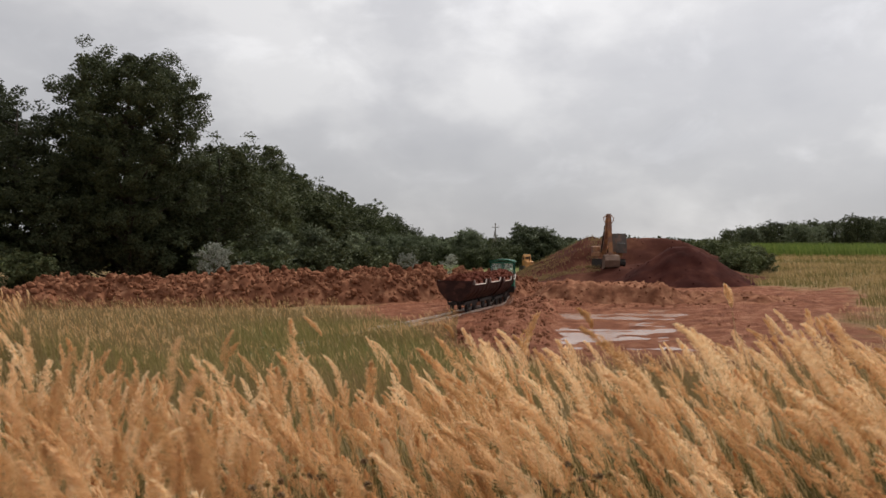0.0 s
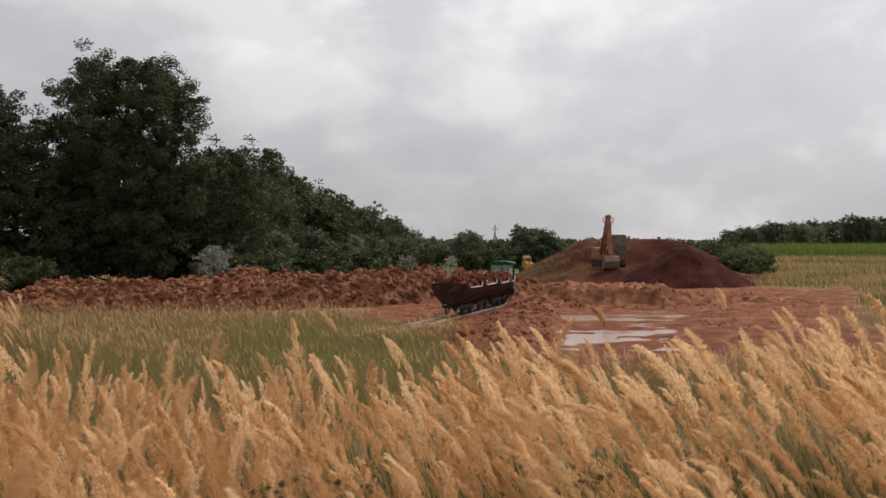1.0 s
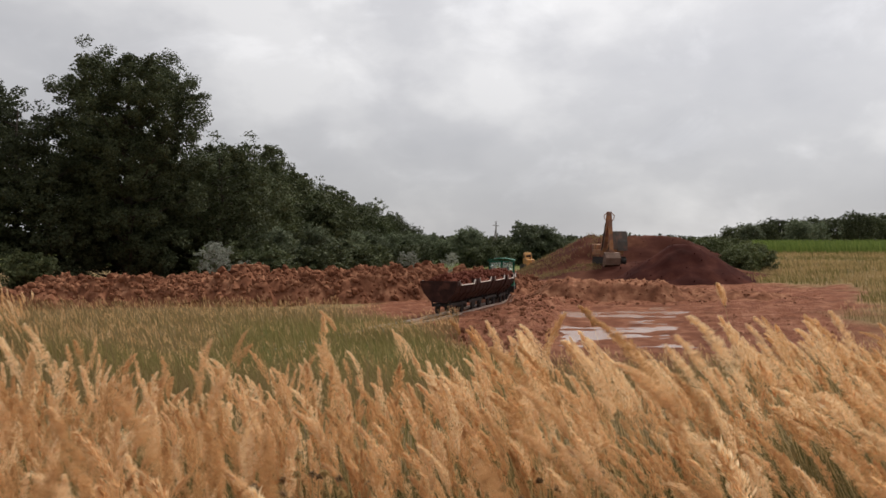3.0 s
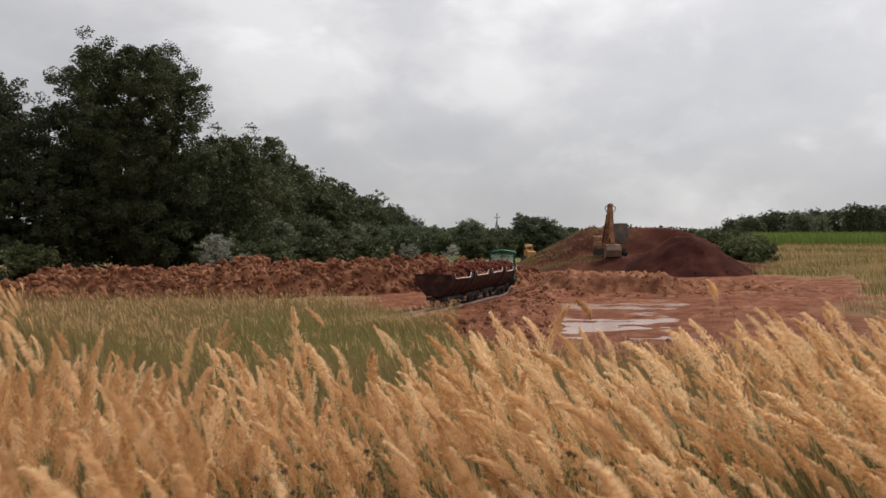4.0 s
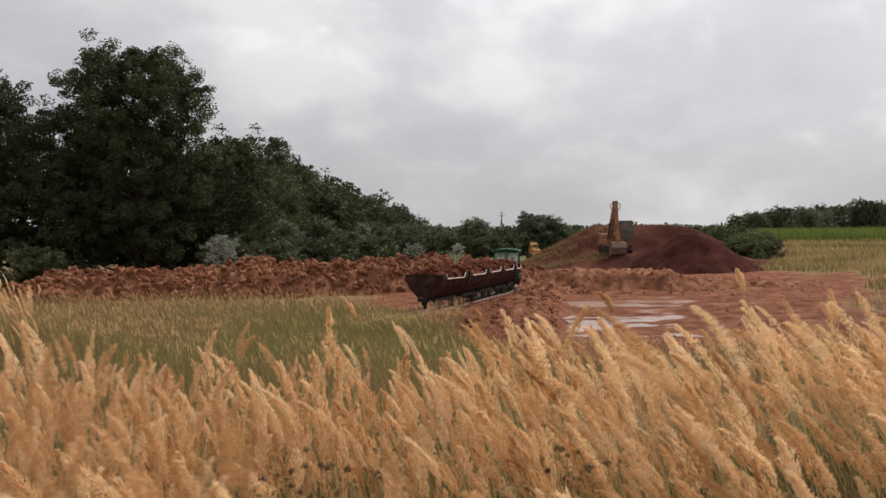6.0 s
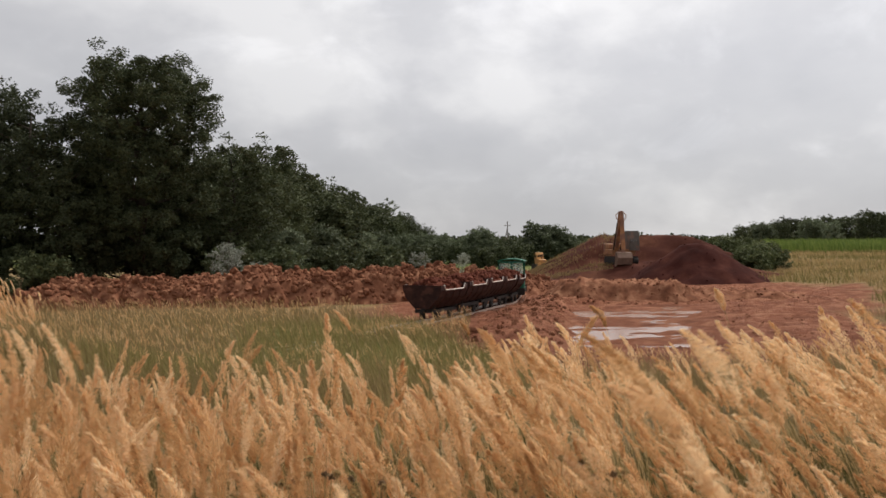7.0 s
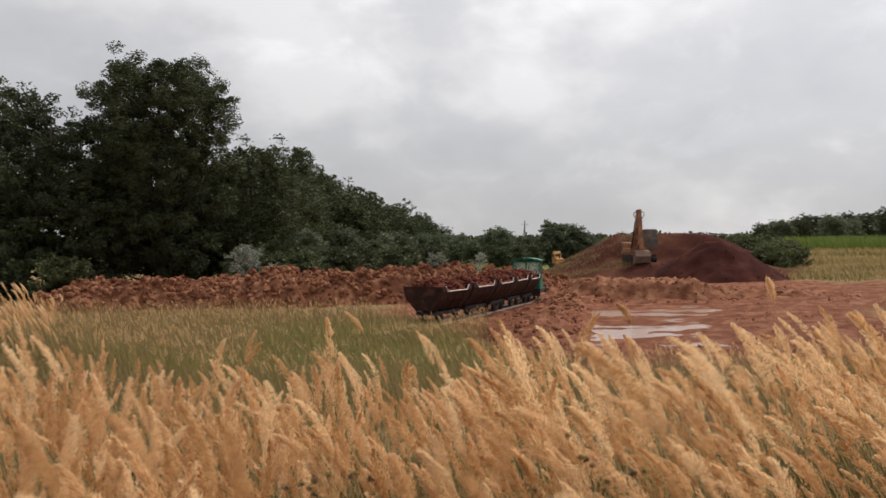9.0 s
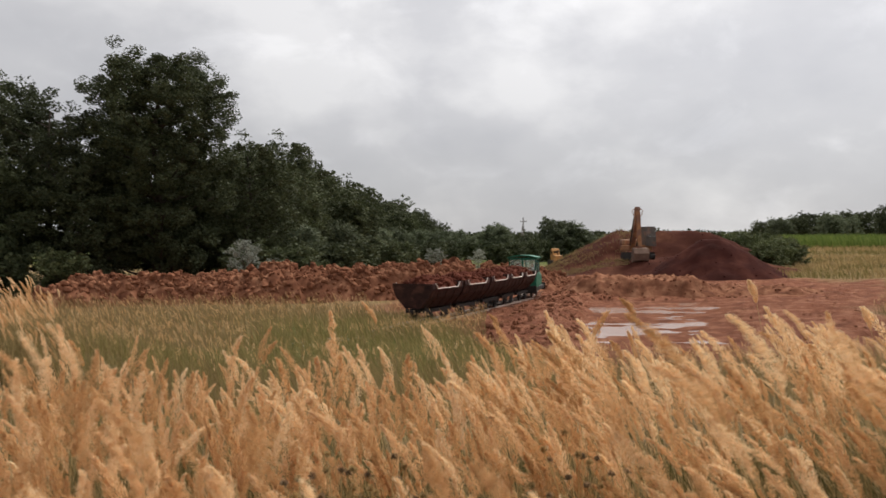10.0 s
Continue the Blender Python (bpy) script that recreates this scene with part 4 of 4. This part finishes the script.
    for x, y, turn, s in ((31.0, 90, 90, 1.0), (32.4, 93, 200, 1.05), (33.5, 98, 300, 1.15), (34.8, 94, 40, 0.8), (37.0, 103, 150, 0.9), (33, 106, 10, 1.2), (30.5, 99, 70, 1.25),
                          (-24.0, 50.5, 20, 0.85)):
        plant_copy(olive, x, y, turn, s)
    # a low hedge across the far end of the pit
    for i in range(13):
        plant_copy(small, -4 + 4.2 * i + rng.uniform(-1, 1), 250 + rng.uniform(-10, 10), rng.uniform(0, 360), rng.uniform(0.5, 0.68))
    # pale slim trunks seen against the dark wood
    birch = build_tree(8, 9.0, 1.8, LEAF_MID, per=120, clump=0.8, size=0.17, limbs=12, trunk_r=0.09, bole=0.5, bark=BIRCH,
                       label="slim pale-barked birch before the dark wood", name="birch", group="birches")
    stand(birch, -13.6, 98, 0, 1.0)
    for x, y, turn, s in ((-12.9, 98.5, 70, 0.95), (-14.4, 100, 150, 1.0), (-12.2, 101, 250, 0.9)):
        plant_copy(birch, x, y, turn, s)
    # the wood beyond the meadow
    for i in range(16):
        x = 66 + i * 4.6 + rng.uniform(-1.5, 1.5)
        y = 190 + rng.uniform(-8, 14)
        plant_copy(far if i % 2 else small, x, y, rng.uniform(0, 360), (0.62 + 0.025 * i if i % 2 else 0.85 + 0.04 * i) * rng.uniform(0.95, 1.08))
    for i in range(17):
        plant_copy(far, 68 + i * 4.6 + rng.uniform(-1, 1), 206 + rng.uniform(-5, 5), rng.uniform(0, 360), (0.55 + 0.036 * i) * rng.uniform(0.94, 1.06))


def build_far_wood():
    """A far forest along the whole horizon, too distant to tell its trees apart."""
    rng = random.Random(5)
    verts, faces = [], []
    for i in range(8000):
        a = radians(rng.uniform(-75, 75))
        d = rng.uniform(620, 700)
        x, y = d * math.sin(a), d * math.cos(a)
        h = 10.5 + 2.5 * fbm(a * 40, 0, 0.4, 3.0) + rng.gauss(0, 0.9)
        for k in range(7):
            p = Vector((x + rng.gauss(0, 1.2), y + rng.gauss(0, 1.2), h * (k + 0.7) / 7.5))
            s = 2.3 - 0.2 * k
            u = Vector((rng.gauss(0, 1), rng.gauss(0, 1), rng.gauss(0, 1))).normalized()
            v = u.cross(Vector((rng.gauss(0, 1), rng.gauss(0, 1), rng.gauss(0, 1)))).normalized()
            o = len(verts)
            verts += [tuple(p - u * s), tuple(p + v * s), tuple(p + u * s), tuple(p - v * s)]
            faces.append((o, o + 1, o + 2, o + 3))
    tagged(mesh_part("far_wood", verts, faces, LEAF_MID), "distant dark forest along the horizon", "forest", kind="stuff")


build_trees()
build_far_wood()


# ---- grass ----
def ribbon(verts, faces, slots, pts, width, side, slot):
    """A tapering blade along pts, facing roughly the way side points across it."""
    o, n = len(verts), len(pts)
    for i, p in enumerate(pts):
        w = width * (1 - 0.85 * i / (n - 1)) / 2
        verts.append(tuple(p - side * w)); verts.append(tuple(p + side * w))
    for i in range(n - 1):
        faces.append((o + 2 * i, o + 2 * i + 1, o + 2 * i + 3, o + 2 * i + 2)); slots.append(slot)


def plume(rng, base, way, length, fat, nod, count, coarse):
    """A feathery seed head: lobed side branches of fine spikelets in a spindle round a nodding axis. Returns its corners and tones."""
    way, droop = np.array(way), np.array((-1.0, -0.2, -0.5))
    side = np.cross(way, (0, 1, 0.2))
    side /= np.linalg.norm(side)
    other = np.cross(way, side)
    lobes = max(8, int(75 * length))
    k = rng.integers(0, lobes, count)
    f = (k + 0.5 + rng.normal(0, 0.6, count)).clip(0, lobes) / lobes
    angle = (2.4 * k + rng.normal(0, 0.8, count))[:, None]
    out = side * np.cos(angle) + other * np.sin(angle)
    lean = way + droop * (1.2 * nod * f)[:, None]
    lean /= np.linalg.norm(lean, axis=1)[:, None]
    middle = np.array(base) + way * (length * f)[:, None] + droop * (0.6 * nod * length * f * f)[:, None]
    r = fat * np.minimum(1, ((f + 0.05) / 0.3)) ** 0.6 * ((1.03 - f) / 0.75).clip(0, 1) ** 0.7 * (0.75 + 0.5 * ((k * 7919) % 13) / 13)
    g = rng.random(count) ** 0.75
    p = middle + out * (r * g)[:, None] + lean * (1.5 * r * g)[:, None] + rng.normal(0, 0.14, (count, 3)) * r[:, None]
    d = lean + out * 0.3 + rng.normal(0, 0.2, (count, 3))
    d /= np.linalg.norm(d, axis=1)[:, None]
    w = np.cross(d, rng.normal(0, 1, (count, 3)))
    w *= (rng.uniform(0.0008, 0.0017, count) * coarse / np.linalg.norm(w, axis=1))[:, None]
    long = d * (rng.uniform(0.008, 0.017, count) * coarse ** 0.4)[:, None]
    corners = np.stack((p - 0.7 * w, p + 0.5 * long - w, p + long, p + 0.5 * long + w), axis=1).reshape(-1, 3)
    return corners, np.repeat(rng.uniform(0.1, 0.74) + 0.24 * f * g, 4)


def clump_mesh(seed, stems, radius, bend, green_share=0.5, low=0.85, high=1.25, spikelets=850, coarse=1.0):
    rng, fine = random.Random(seed), np.random.default_rng(seed)
    verts, faces, slots, tones = [], [], [], []
    way_off = rng.gauss(0, 0.06)
    for _ in range(stems):
        a, r = rng.uniform(0, 2 * math.pi), radius * rng.random() ** 0.5
        root = Vector((r * math.cos(a), r * math.sin(a), -0.05))
        h = rng.uniform(low, high)
        lean = Vector((-bend * rng.uniform(0.6, 1.4), rng.gauss(way_off, 0.07), 0)) + Vector((rng.gauss(0, 0.06), 0, 0))
        pts = [root + Vector((0, 0, h * f)) + lean * h * f * f for f in (0, 0.25, 0.5, 0.75, 1.0)]
        side = Vector((1, rng.gauss(0, 0.5), 0)).normalized()
        ribbon(verts, faces, slots, pts, 0.0058 if stems > 1 else 0.010, side, 1)
        way = (pts[-1] - pts[-2]).normalized()
        for _ in range(8):
            b = rng.uniform(0, 2 * math.pi)
            g = Vector((math.cos(b), math.sin(b), 0))
            l = rng.uniform(0.4, 0.95)
            z0 = rng.uniform(0, 0.25)
            bp = [root + Vector((0, 0, z0)) + Vector((0, 0, l * f * (1 - 0.35 * f))) + (g * 0.30 + Vector((-bend * 0.9, 0, 0))) * l * f * f for f in (0, 0.3, 0.6, 1.0)]
            ribbon(verts, faces, slots, bp, rng.uniform(0.006, 0.012), Vector((-g.y, g.x, 0)), 2 if rng.random() < green_share else 1)
        tones += [0.3] * (len(verts) - len(tones))
        corners, tone = plume(fine, pts[-1] - way * 0.03, way, rng.uniform(0.14, 0.25), rng.uniform(0.0135, 0.024), rng.uniform(0.1, 0.3 + 2.6 * bend), spikelets, coarse)
        o = len(verts)
        verts += corners.tolist()
        tones += tone.tolist()
        faces += [(i, i + 1, i + 2, i + 3) for i in range(o, len(verts), 4)]
        slots += [0] * spikelets
    me = bpy.data.meshes.new("tall_grass")
    me.from_pydata(verts, [], faces)
    for m in (PLUME, STRAW, BLADE):
        me.materials.append(m)
    me.polygons.foreach_set("material_index", slots)
    me.attributes.new("tone", "FLOAT", "POINT").data.foreach_set("value", tones)
    me.update()
    return me


def grass_edge(x, y):
    """Where the tall dry grass ends, in metres ahead."""
    u = x / max(y, 0.5)
    return 5.6 + 0.5 * smooth(-0.15, 0.05, u) + 0.6 * smooth(0.27, 0.42, u)


swaying = []


def build_tall_grass():
    rng = random.Random(21)
    upright = [clump_mesh(100 + i, 6, 0.13, 0.045, 0.75, 0.74, 1.24) for i in range(6)]
    bowed = [clump_mesh(200 + i, 6, 0.13, 0.11, 0.75, 0.80, 1.27) for i in range(6)]
    lone = [clump_mesh(300 + i, 2, 0.06, 0.12, 0.75, 1.2, 1.36) for i in range(4)]
    far_upright = [clump_mesh(400 + i, 7, 0.15, 0.05, 0.8, 0.74, 1.24, 420, 1.5) for i in range(5)]
    far_bowed = [clump_mesh(500 + i, 7, 0.15, 0.11, 0.8, 0.76, 1.27, 420, 1.5) for i in range(5)]
    side = [clump_mesh(600 + i, 5, 0.12, 0.1, 0.75, 0.85, 1.22, 80, 3.2) for i in range(4)]
    y = -3.2
    while y < 7.4:
        step = 0.225 + 0.02 * max(0.0, y - 2.5)
        half = max(3.4, 0.58 * y + 1.6)
        x = -half
        while x < half:
            px, py = x + rng.uniform(-0.1, 0.1), y + rng.uniform(-0.1, 0.1)
            x += step * (0.8 if x < -0.14 * max(y, 0.0) else 1.0)
            seen = py > 0.72 and abs(px) < 0.58 * py + 0.6
            if math.hypot(px, py) < 0.8 or math.hypot(px + 0.26, py - 2.5) < 0.34 or math.hypot(px - 0.45, py - 2.6) < 0.26 or (not seen and rng.random() < 0.35):
                continue
            u = px / max(py, 0.5)
            thin = fbm(px, py, 1.3, 40.0)
            if py > grass_edge(px, py) + 0.7 * thin or thin < (-0.4 if u < -0.15 or py > 2.6 else 0.0 + 0.06 * smooth(0.15, 0.3, u)) + 0.2 * smooth(0.18, 0.32, u) * (py > 2.6):
                continue
            lean = 6 * smooth(-0.3, 0.1, u) + 12 * smooth(0.1, 0.5, u) + rng.gauss(0, 2.8)
            bow = rng.random() < 0.15 + 0.8 * smooth(-0.3, 0.25, u)
            kinds = side if not seen else lone if rng.random() < 0.06 and py > 1.6 else (far_bowed if bow else far_upright) if py > 3.0 else bowed if bow else upright
            ob = new("tall_grass", rng.choice(kinds))
            tagged(ob, "wind-bent clump of dry straw-coloured feathery grass", "grass", "tall dry grass", "stuff")
            tops = 1.75 - max(py, 0.0) * (0.112 + 0.006 * smooth(-0.3, -0.2, u) * smooth(0.06, -0.02, u) - 0.046 * smooth(0.3, 0.48, u))
            s = rng.uniform(0.8, 1.1) * min(1.0 + 0.14 * smooth(0.3, 0.5, u), tops / 1.36)
            ob.scale = (s, s, s)
            turn = rng.uniform(-35, 35) if bow else rng.uniform(-180, 180)
            swaying.append((ob, px, py, land(px, py), lean, turn, rng.uniform(0, 6.28), rng.uniform(1.0, 1.6)))
            ob.matrix_basis = pose(px, py, land(px, py), 0, -lean, 0) @ pose(0, 0, 0, 0, 0, turn) @ Matrix.Diagonal((s, s, s, 1))
        y += step
    # single tall stalks that stand out above the rest
    single = [clump_mesh(700 + i, 1, 0.01, 0.13, 0.8, 1.3, 1.3, 1100, 1.2) for i in range(3)]
    for i, (px, py, tall) in enumerate(((1.22, 5.1, 1.6), (2.2, 6.0, 1.72), (-0.38, 6.4, 1.52), (0.38, 6.5, 1.42), (2.75, 5.6, 1.5), (0.95, 5.6, 1.38))):
        ob = new("tall_grass", single[i % 3])
        tagged(ob, "single tall straw-coloured grass stalk with a feathery head", "grass", "tall dry grass", "stuff")
        s, lean, turn = tall / 1.5, 8 + rng.gauss(0, 2), rng.uniform(-15, 15)
        ob.scale = (s, s, s)
        ob.matrix_basis = pose(px, py, land(px, py), 0, -lean, 0) @ pose(0, 0, 0, 0, 0, turn) @ Matrix.Diagonal((s, s, s, 1))
        swaying.append((ob, px, py, land(px, py), lean, turn, rng.uniform(0, 6.28), rng.uniform(1.0, 1.6)))
    # a further stand of it on the hump at the near left
    for _ in range(260):
        px, py = rng.uniform(-13, -4.6), rng.uniform(8.5, 15)
        if px > -0.46 * py + 0.8 * fbm(px, py, 0.5, 44.0):
            continue
        ob = new("tall_grass", rng.choice(far_upright + far_bowed))
        tagged(ob, "wind-bent clump of dry straw-coloured feathery grass", "grass", "tall dry grass", "stuff")
        lean, turn, s = 6 + rng.gauss(0, 3.5), rng.uniform(-40, 40), rng.uniform(0.7, 0.95)
        ob.scale = (s, s, s)
        ob.matrix_basis = pose(px, py, land(px, py), 0, -lean, 0) @ pose(0, 0, 0, 0, 0, turn) @ Matrix.Diagonal((s, s, s, 1))
        swaying.append((ob, px, py, land(px, py), lean, turn, rng.uniform(0, 6.28), rng.uniform(1.0, 1.6)))


def sward(name, label, count, place, height, material, seed, width=0.012, plumes=0.0, base=None):
    """Many blades over a stretch of field."""
    rng = random.Random(seed)
    verts, faces, slots = [], [], []
    made = 0
    while made < count:
        x, y = place(rng)
        made += 1
        if x is None:
            continue
        p0 = Vector((x, y, (base or land)(x, y) - 0.03))
        h = rng.uniform(*height)
        lean = Vector((-0.25 + rng.gauss(0, 0.2), rng.gauss(0, 0.2), 0)) * h
        a = rng.uniform(-0.7, 0.7)
        w = width * (0.6 + y / 25)
        ribbon(verts, faces, slots, [p0, p0 + Vector((0, 0, h * 0.55)) + lean * 0.3, p0 + Vector((0, 0, h)) + lean], w, Vector((math.cos(a), math.sin(a), 0)), 0)
        if rng.random() < plumes * smooth(13, 18, y):
            tip = p0 + Vector((0, 0, h)) + lean
            for k in range(9):
                c = tip + Vector((rng.gauss(0, 0.012), rng.gauss(0, 0.012), 0.016 * k - 0.02)) + lean * (0.02 * k / max(h, 0.1))
                o = len(verts)
                s, q = rng.uniform(0.014, 0.026), rng.uniform(0.005, 0.009)
                verts += [tuple(c + Vector((-q, 0, 0))), tuple(c + Vector((-q * 0.4, 0.004, s))), tuple(c + Vector((q, 0, 0.5 * s))), tuple(c + Vector((0, 0, -0.5 * s)))]
                faces.append((o, o + 1, o + 2, o + 3)); slots.append(1)
    ob = mesh_part(name, verts, faces, [material, PLUME], slots=slots)
    tones = np.repeat(np.random.RandomState(seed).uniform(0.1, 0.6, len(verts) // 40 + 1), 40)[:len(verts)]
    ob.data.attributes.new("tone", "FLOAT", "POINT").data.foreach_set("value", [float(v) for v in tones])
    return tagged(ob, label, "grass", kind="stuff")


def field_place(y0, y1, u0, u1, ok):
    def place(rng):
        y = y0 + (y1 - y0) * rng.random()
        x = y * rng.uniform(u0, u1)
        return (x, y) if ok(x, y, rng) else (None, None)
    return place


def build_weeds():
    """Withered flower stalks among the grass: forked stems with small dark and pale heads."""
    rng = random.Random(61)
    for px, py, tall in ((-0.36, 2.78, 1.10), (-0.22, 2.88, 1.06), (-0.12, 2.68, 1.02), (-0.30, 2.52, 1.0), (-0.42, 2.6, 1.03), (0.44, 3.0, 1.13), (0.56, 2.85, 1.08), (0.30, 2.62, 1.0)):
        root = thing("withered_flower", "withered forked flower stalk with small brown and pale heads", "wildflower", "withered flowers", pose(px, py, land(px, py)))
        bm = bmesh.new()
        tube(bm, (0, 0, -0.05), (-0.06, 0, tall * 0.7), 0.004, 0.003, 5)
        tips = []
        for k in range(9):
            a = k * 2.4
            tip = Vector((-0.09 + 0.11 * math.cos(a) * rng.uniform(0.4, 1), 0.11 * math.sin(a), tall * rng.uniform(0.84, 1.0)))
            tube(bm, (-0.06, 0, tall * (0.55 + 0.016 * k)), tip, 0.0025, 0.0018, 4)
            tips.append(tip)
        part("stalk", bm, STRAW, root)
        for k, tip in enumerate(tips):
            verts, faces = [], []
            for _ in range(70):
                d = Vector((rng.gauss(0, 1), rng.gauss(0, 1), rng.gauss(0.4, 0.8))).normalized()
                w = d.cross(Vector((rng.gauss(0, 1), rng.gauss(0, 1), 0.3))).normalized() * 0.003
                o = len(verts)
                r = rng.uniform(0.011, 0.017)
                verts += [tuple(tip - w), tuple(tip + d * r * 0.6 - w), tuple(tip + d * r), tuple(tip + d * r * 0.6 + w)]
                faces.append((o, o + 1, o + 2, o + 3))
            mesh_part("flower_head", verts, faces, WEED_DARK if k % 2 else STRAW, root)


build_tall_grass()
build_weeds()
sward("under_grass", "green and faded blades between the tall dry grass", 9000,
      field_place(0.9, 6.0, -0.66, 0.66, lambda x, y, r: True), (0.35, 0.8), BLADE, 30, 0.014)
sward("green_sward", "green grass on the slope down to the rails", 42000,
      field_place(6.5, 38, -0.62, 0.12, lambda x, y, r: clay(x, y) < 0.4 and r.random() < 0.15 + green(x, y)), (0.25, 0.6), BLADE_GREEN, 31)
sward("dry_sward", "dry brown grass with seed heads before the clay ridge", 34000,
      field_place(10.0, 44, -0.66, 0.62, lambda x, y, r: clay(x, y) < 0.35 and r.random() < 0.95 - 0.75 * green(x, y)), (0.3, 0.8), PLAIN_GRASS, 32, plumes=0.4)
def pale_band(x, y):
    """Where the far meadow is bleached straw, in long bands, rather than faded olive."""
    return fbm(x * 0.35, y * 1.2, 0.09, 61.0) > -0.02


LINE = [TRACK[i] for i in range(-120, 200, 6)]


def beside_line(x, y):
    """On the near side of the rails, clear of the train."""
    gap, cx, cy = min((math.hypot(x - a, y - b), a, b) for a, b in LINE)
    return gap > 1.1 and y < cy


sward("dry_tussocks", "tall bleached tussocks of dry grass along the near side of the rails", 9000,
      field_place(29, 43, -0.30, 0.02, lambda x, y, r: beside_line(x, y) and fbm(x, y, 0.45, 71.0) > -0.02), (0.25, 0.62), PLAIN_GRASS, 37, 0.011, plumes=0.6)
sward("straw_meadow", "bleached straw-coloured grass in bands on the plain beyond the pit", 22000,
      field_place(46, 142, 0.30, 0.66, lambda x, y, r: clay(x, y) < 0.4 and pale_band(x, y)), (0.3, 0.7), STRAW_GRASS, 33, 0.02)
sward("faded_meadow", "faded olive grass on the plain beyond the pit", 16000,
      field_place(46, 142, 0.30, 0.66, lambda x, y, r: clay(x, y) < 0.4 and not pale_band(x, y)), (0.3, 0.8), BLADE_GREEN, 36, 0.02)
sward("bank_grass", "thin faded grass on the soil bank's long ramp", 3600,
      field_place(84, 104, 0.088, 0.185, lambda x, y, r: r.random() < 0.15 + 0.85 * smooth(-0.1, 0.25, fbm(x, y, 0.22, 51.0) + 0.5 * smooth(15, 9, x))), (0.12, 0.32), PLAIN_GRASS, 35, 0.016,
      base=lambda x, y: land(x, y) + max(0.0, platform_height(x, y) - 0.12))
sward("reed_strip", "bright green strip of tall crop beyond the plain", 19000,
      field_place(143, 176, 0.36, 0.8, lambda x, y, r: True), (1.1, 2.7), LEAF_BRIGHT, 34, 0.022)


# ---- what moves ----
def motions():
    times = [0.5 * i for i in range(21)]
    for k, w in enumerate(wagons):
        walk(w, [(t, train_pose(FRONT + SPEED * t - 1.3 - 3.0 * k)) for t in times])
    walk(locomotive, [(t, train_pose(FRONT + SPEED * t - 16.05)) for t in times])
    # each wheel rolls as far as its vehicle runs
    roll_times = [0.25 * i for i in range(41)]
    for vehicle in (*wagons, locomotive):
        for wheel in [o for o in vehicle.children if o.name.startswith("wheel")]:
            at = wheel.location.copy()
            turn = math.degrees(SPEED / at.z)
            walk(wheel, [(t, pose(*at, turn * t, 0, 0)) for t in roll_times])
    # gusts run through the tall grass from the right
    gust_times = [0.2 * i for i in range(51)]
    for ob, x, y, z, lean, turn, phase, period in swaying:
        rows = []
        u = x / max(y, 0.5)
        wild = 2.2 + 2.4 * smooth(-0.1, -0.3, u) + 1.8 * smooth(0.15, 0.35, u)
        for t in gust_times:
            wave = math.sin(2 * math.pi * (t / period + 0.25 * x) + 0.5 * phase)
            gust = math.sin(2 * math.pi * (t / 4.1 + 0.08 * x + 0.05 * y))
            rows.append((t, pose(x, y, z, 1.5 * math.cos(2 * math.pi * t / period + phase), -(lean + wild * wave + 2.5 * gust), 0) @ pose(0, 0, 0, 0, 0, turn)))
        walk(ob, rows)


motions()
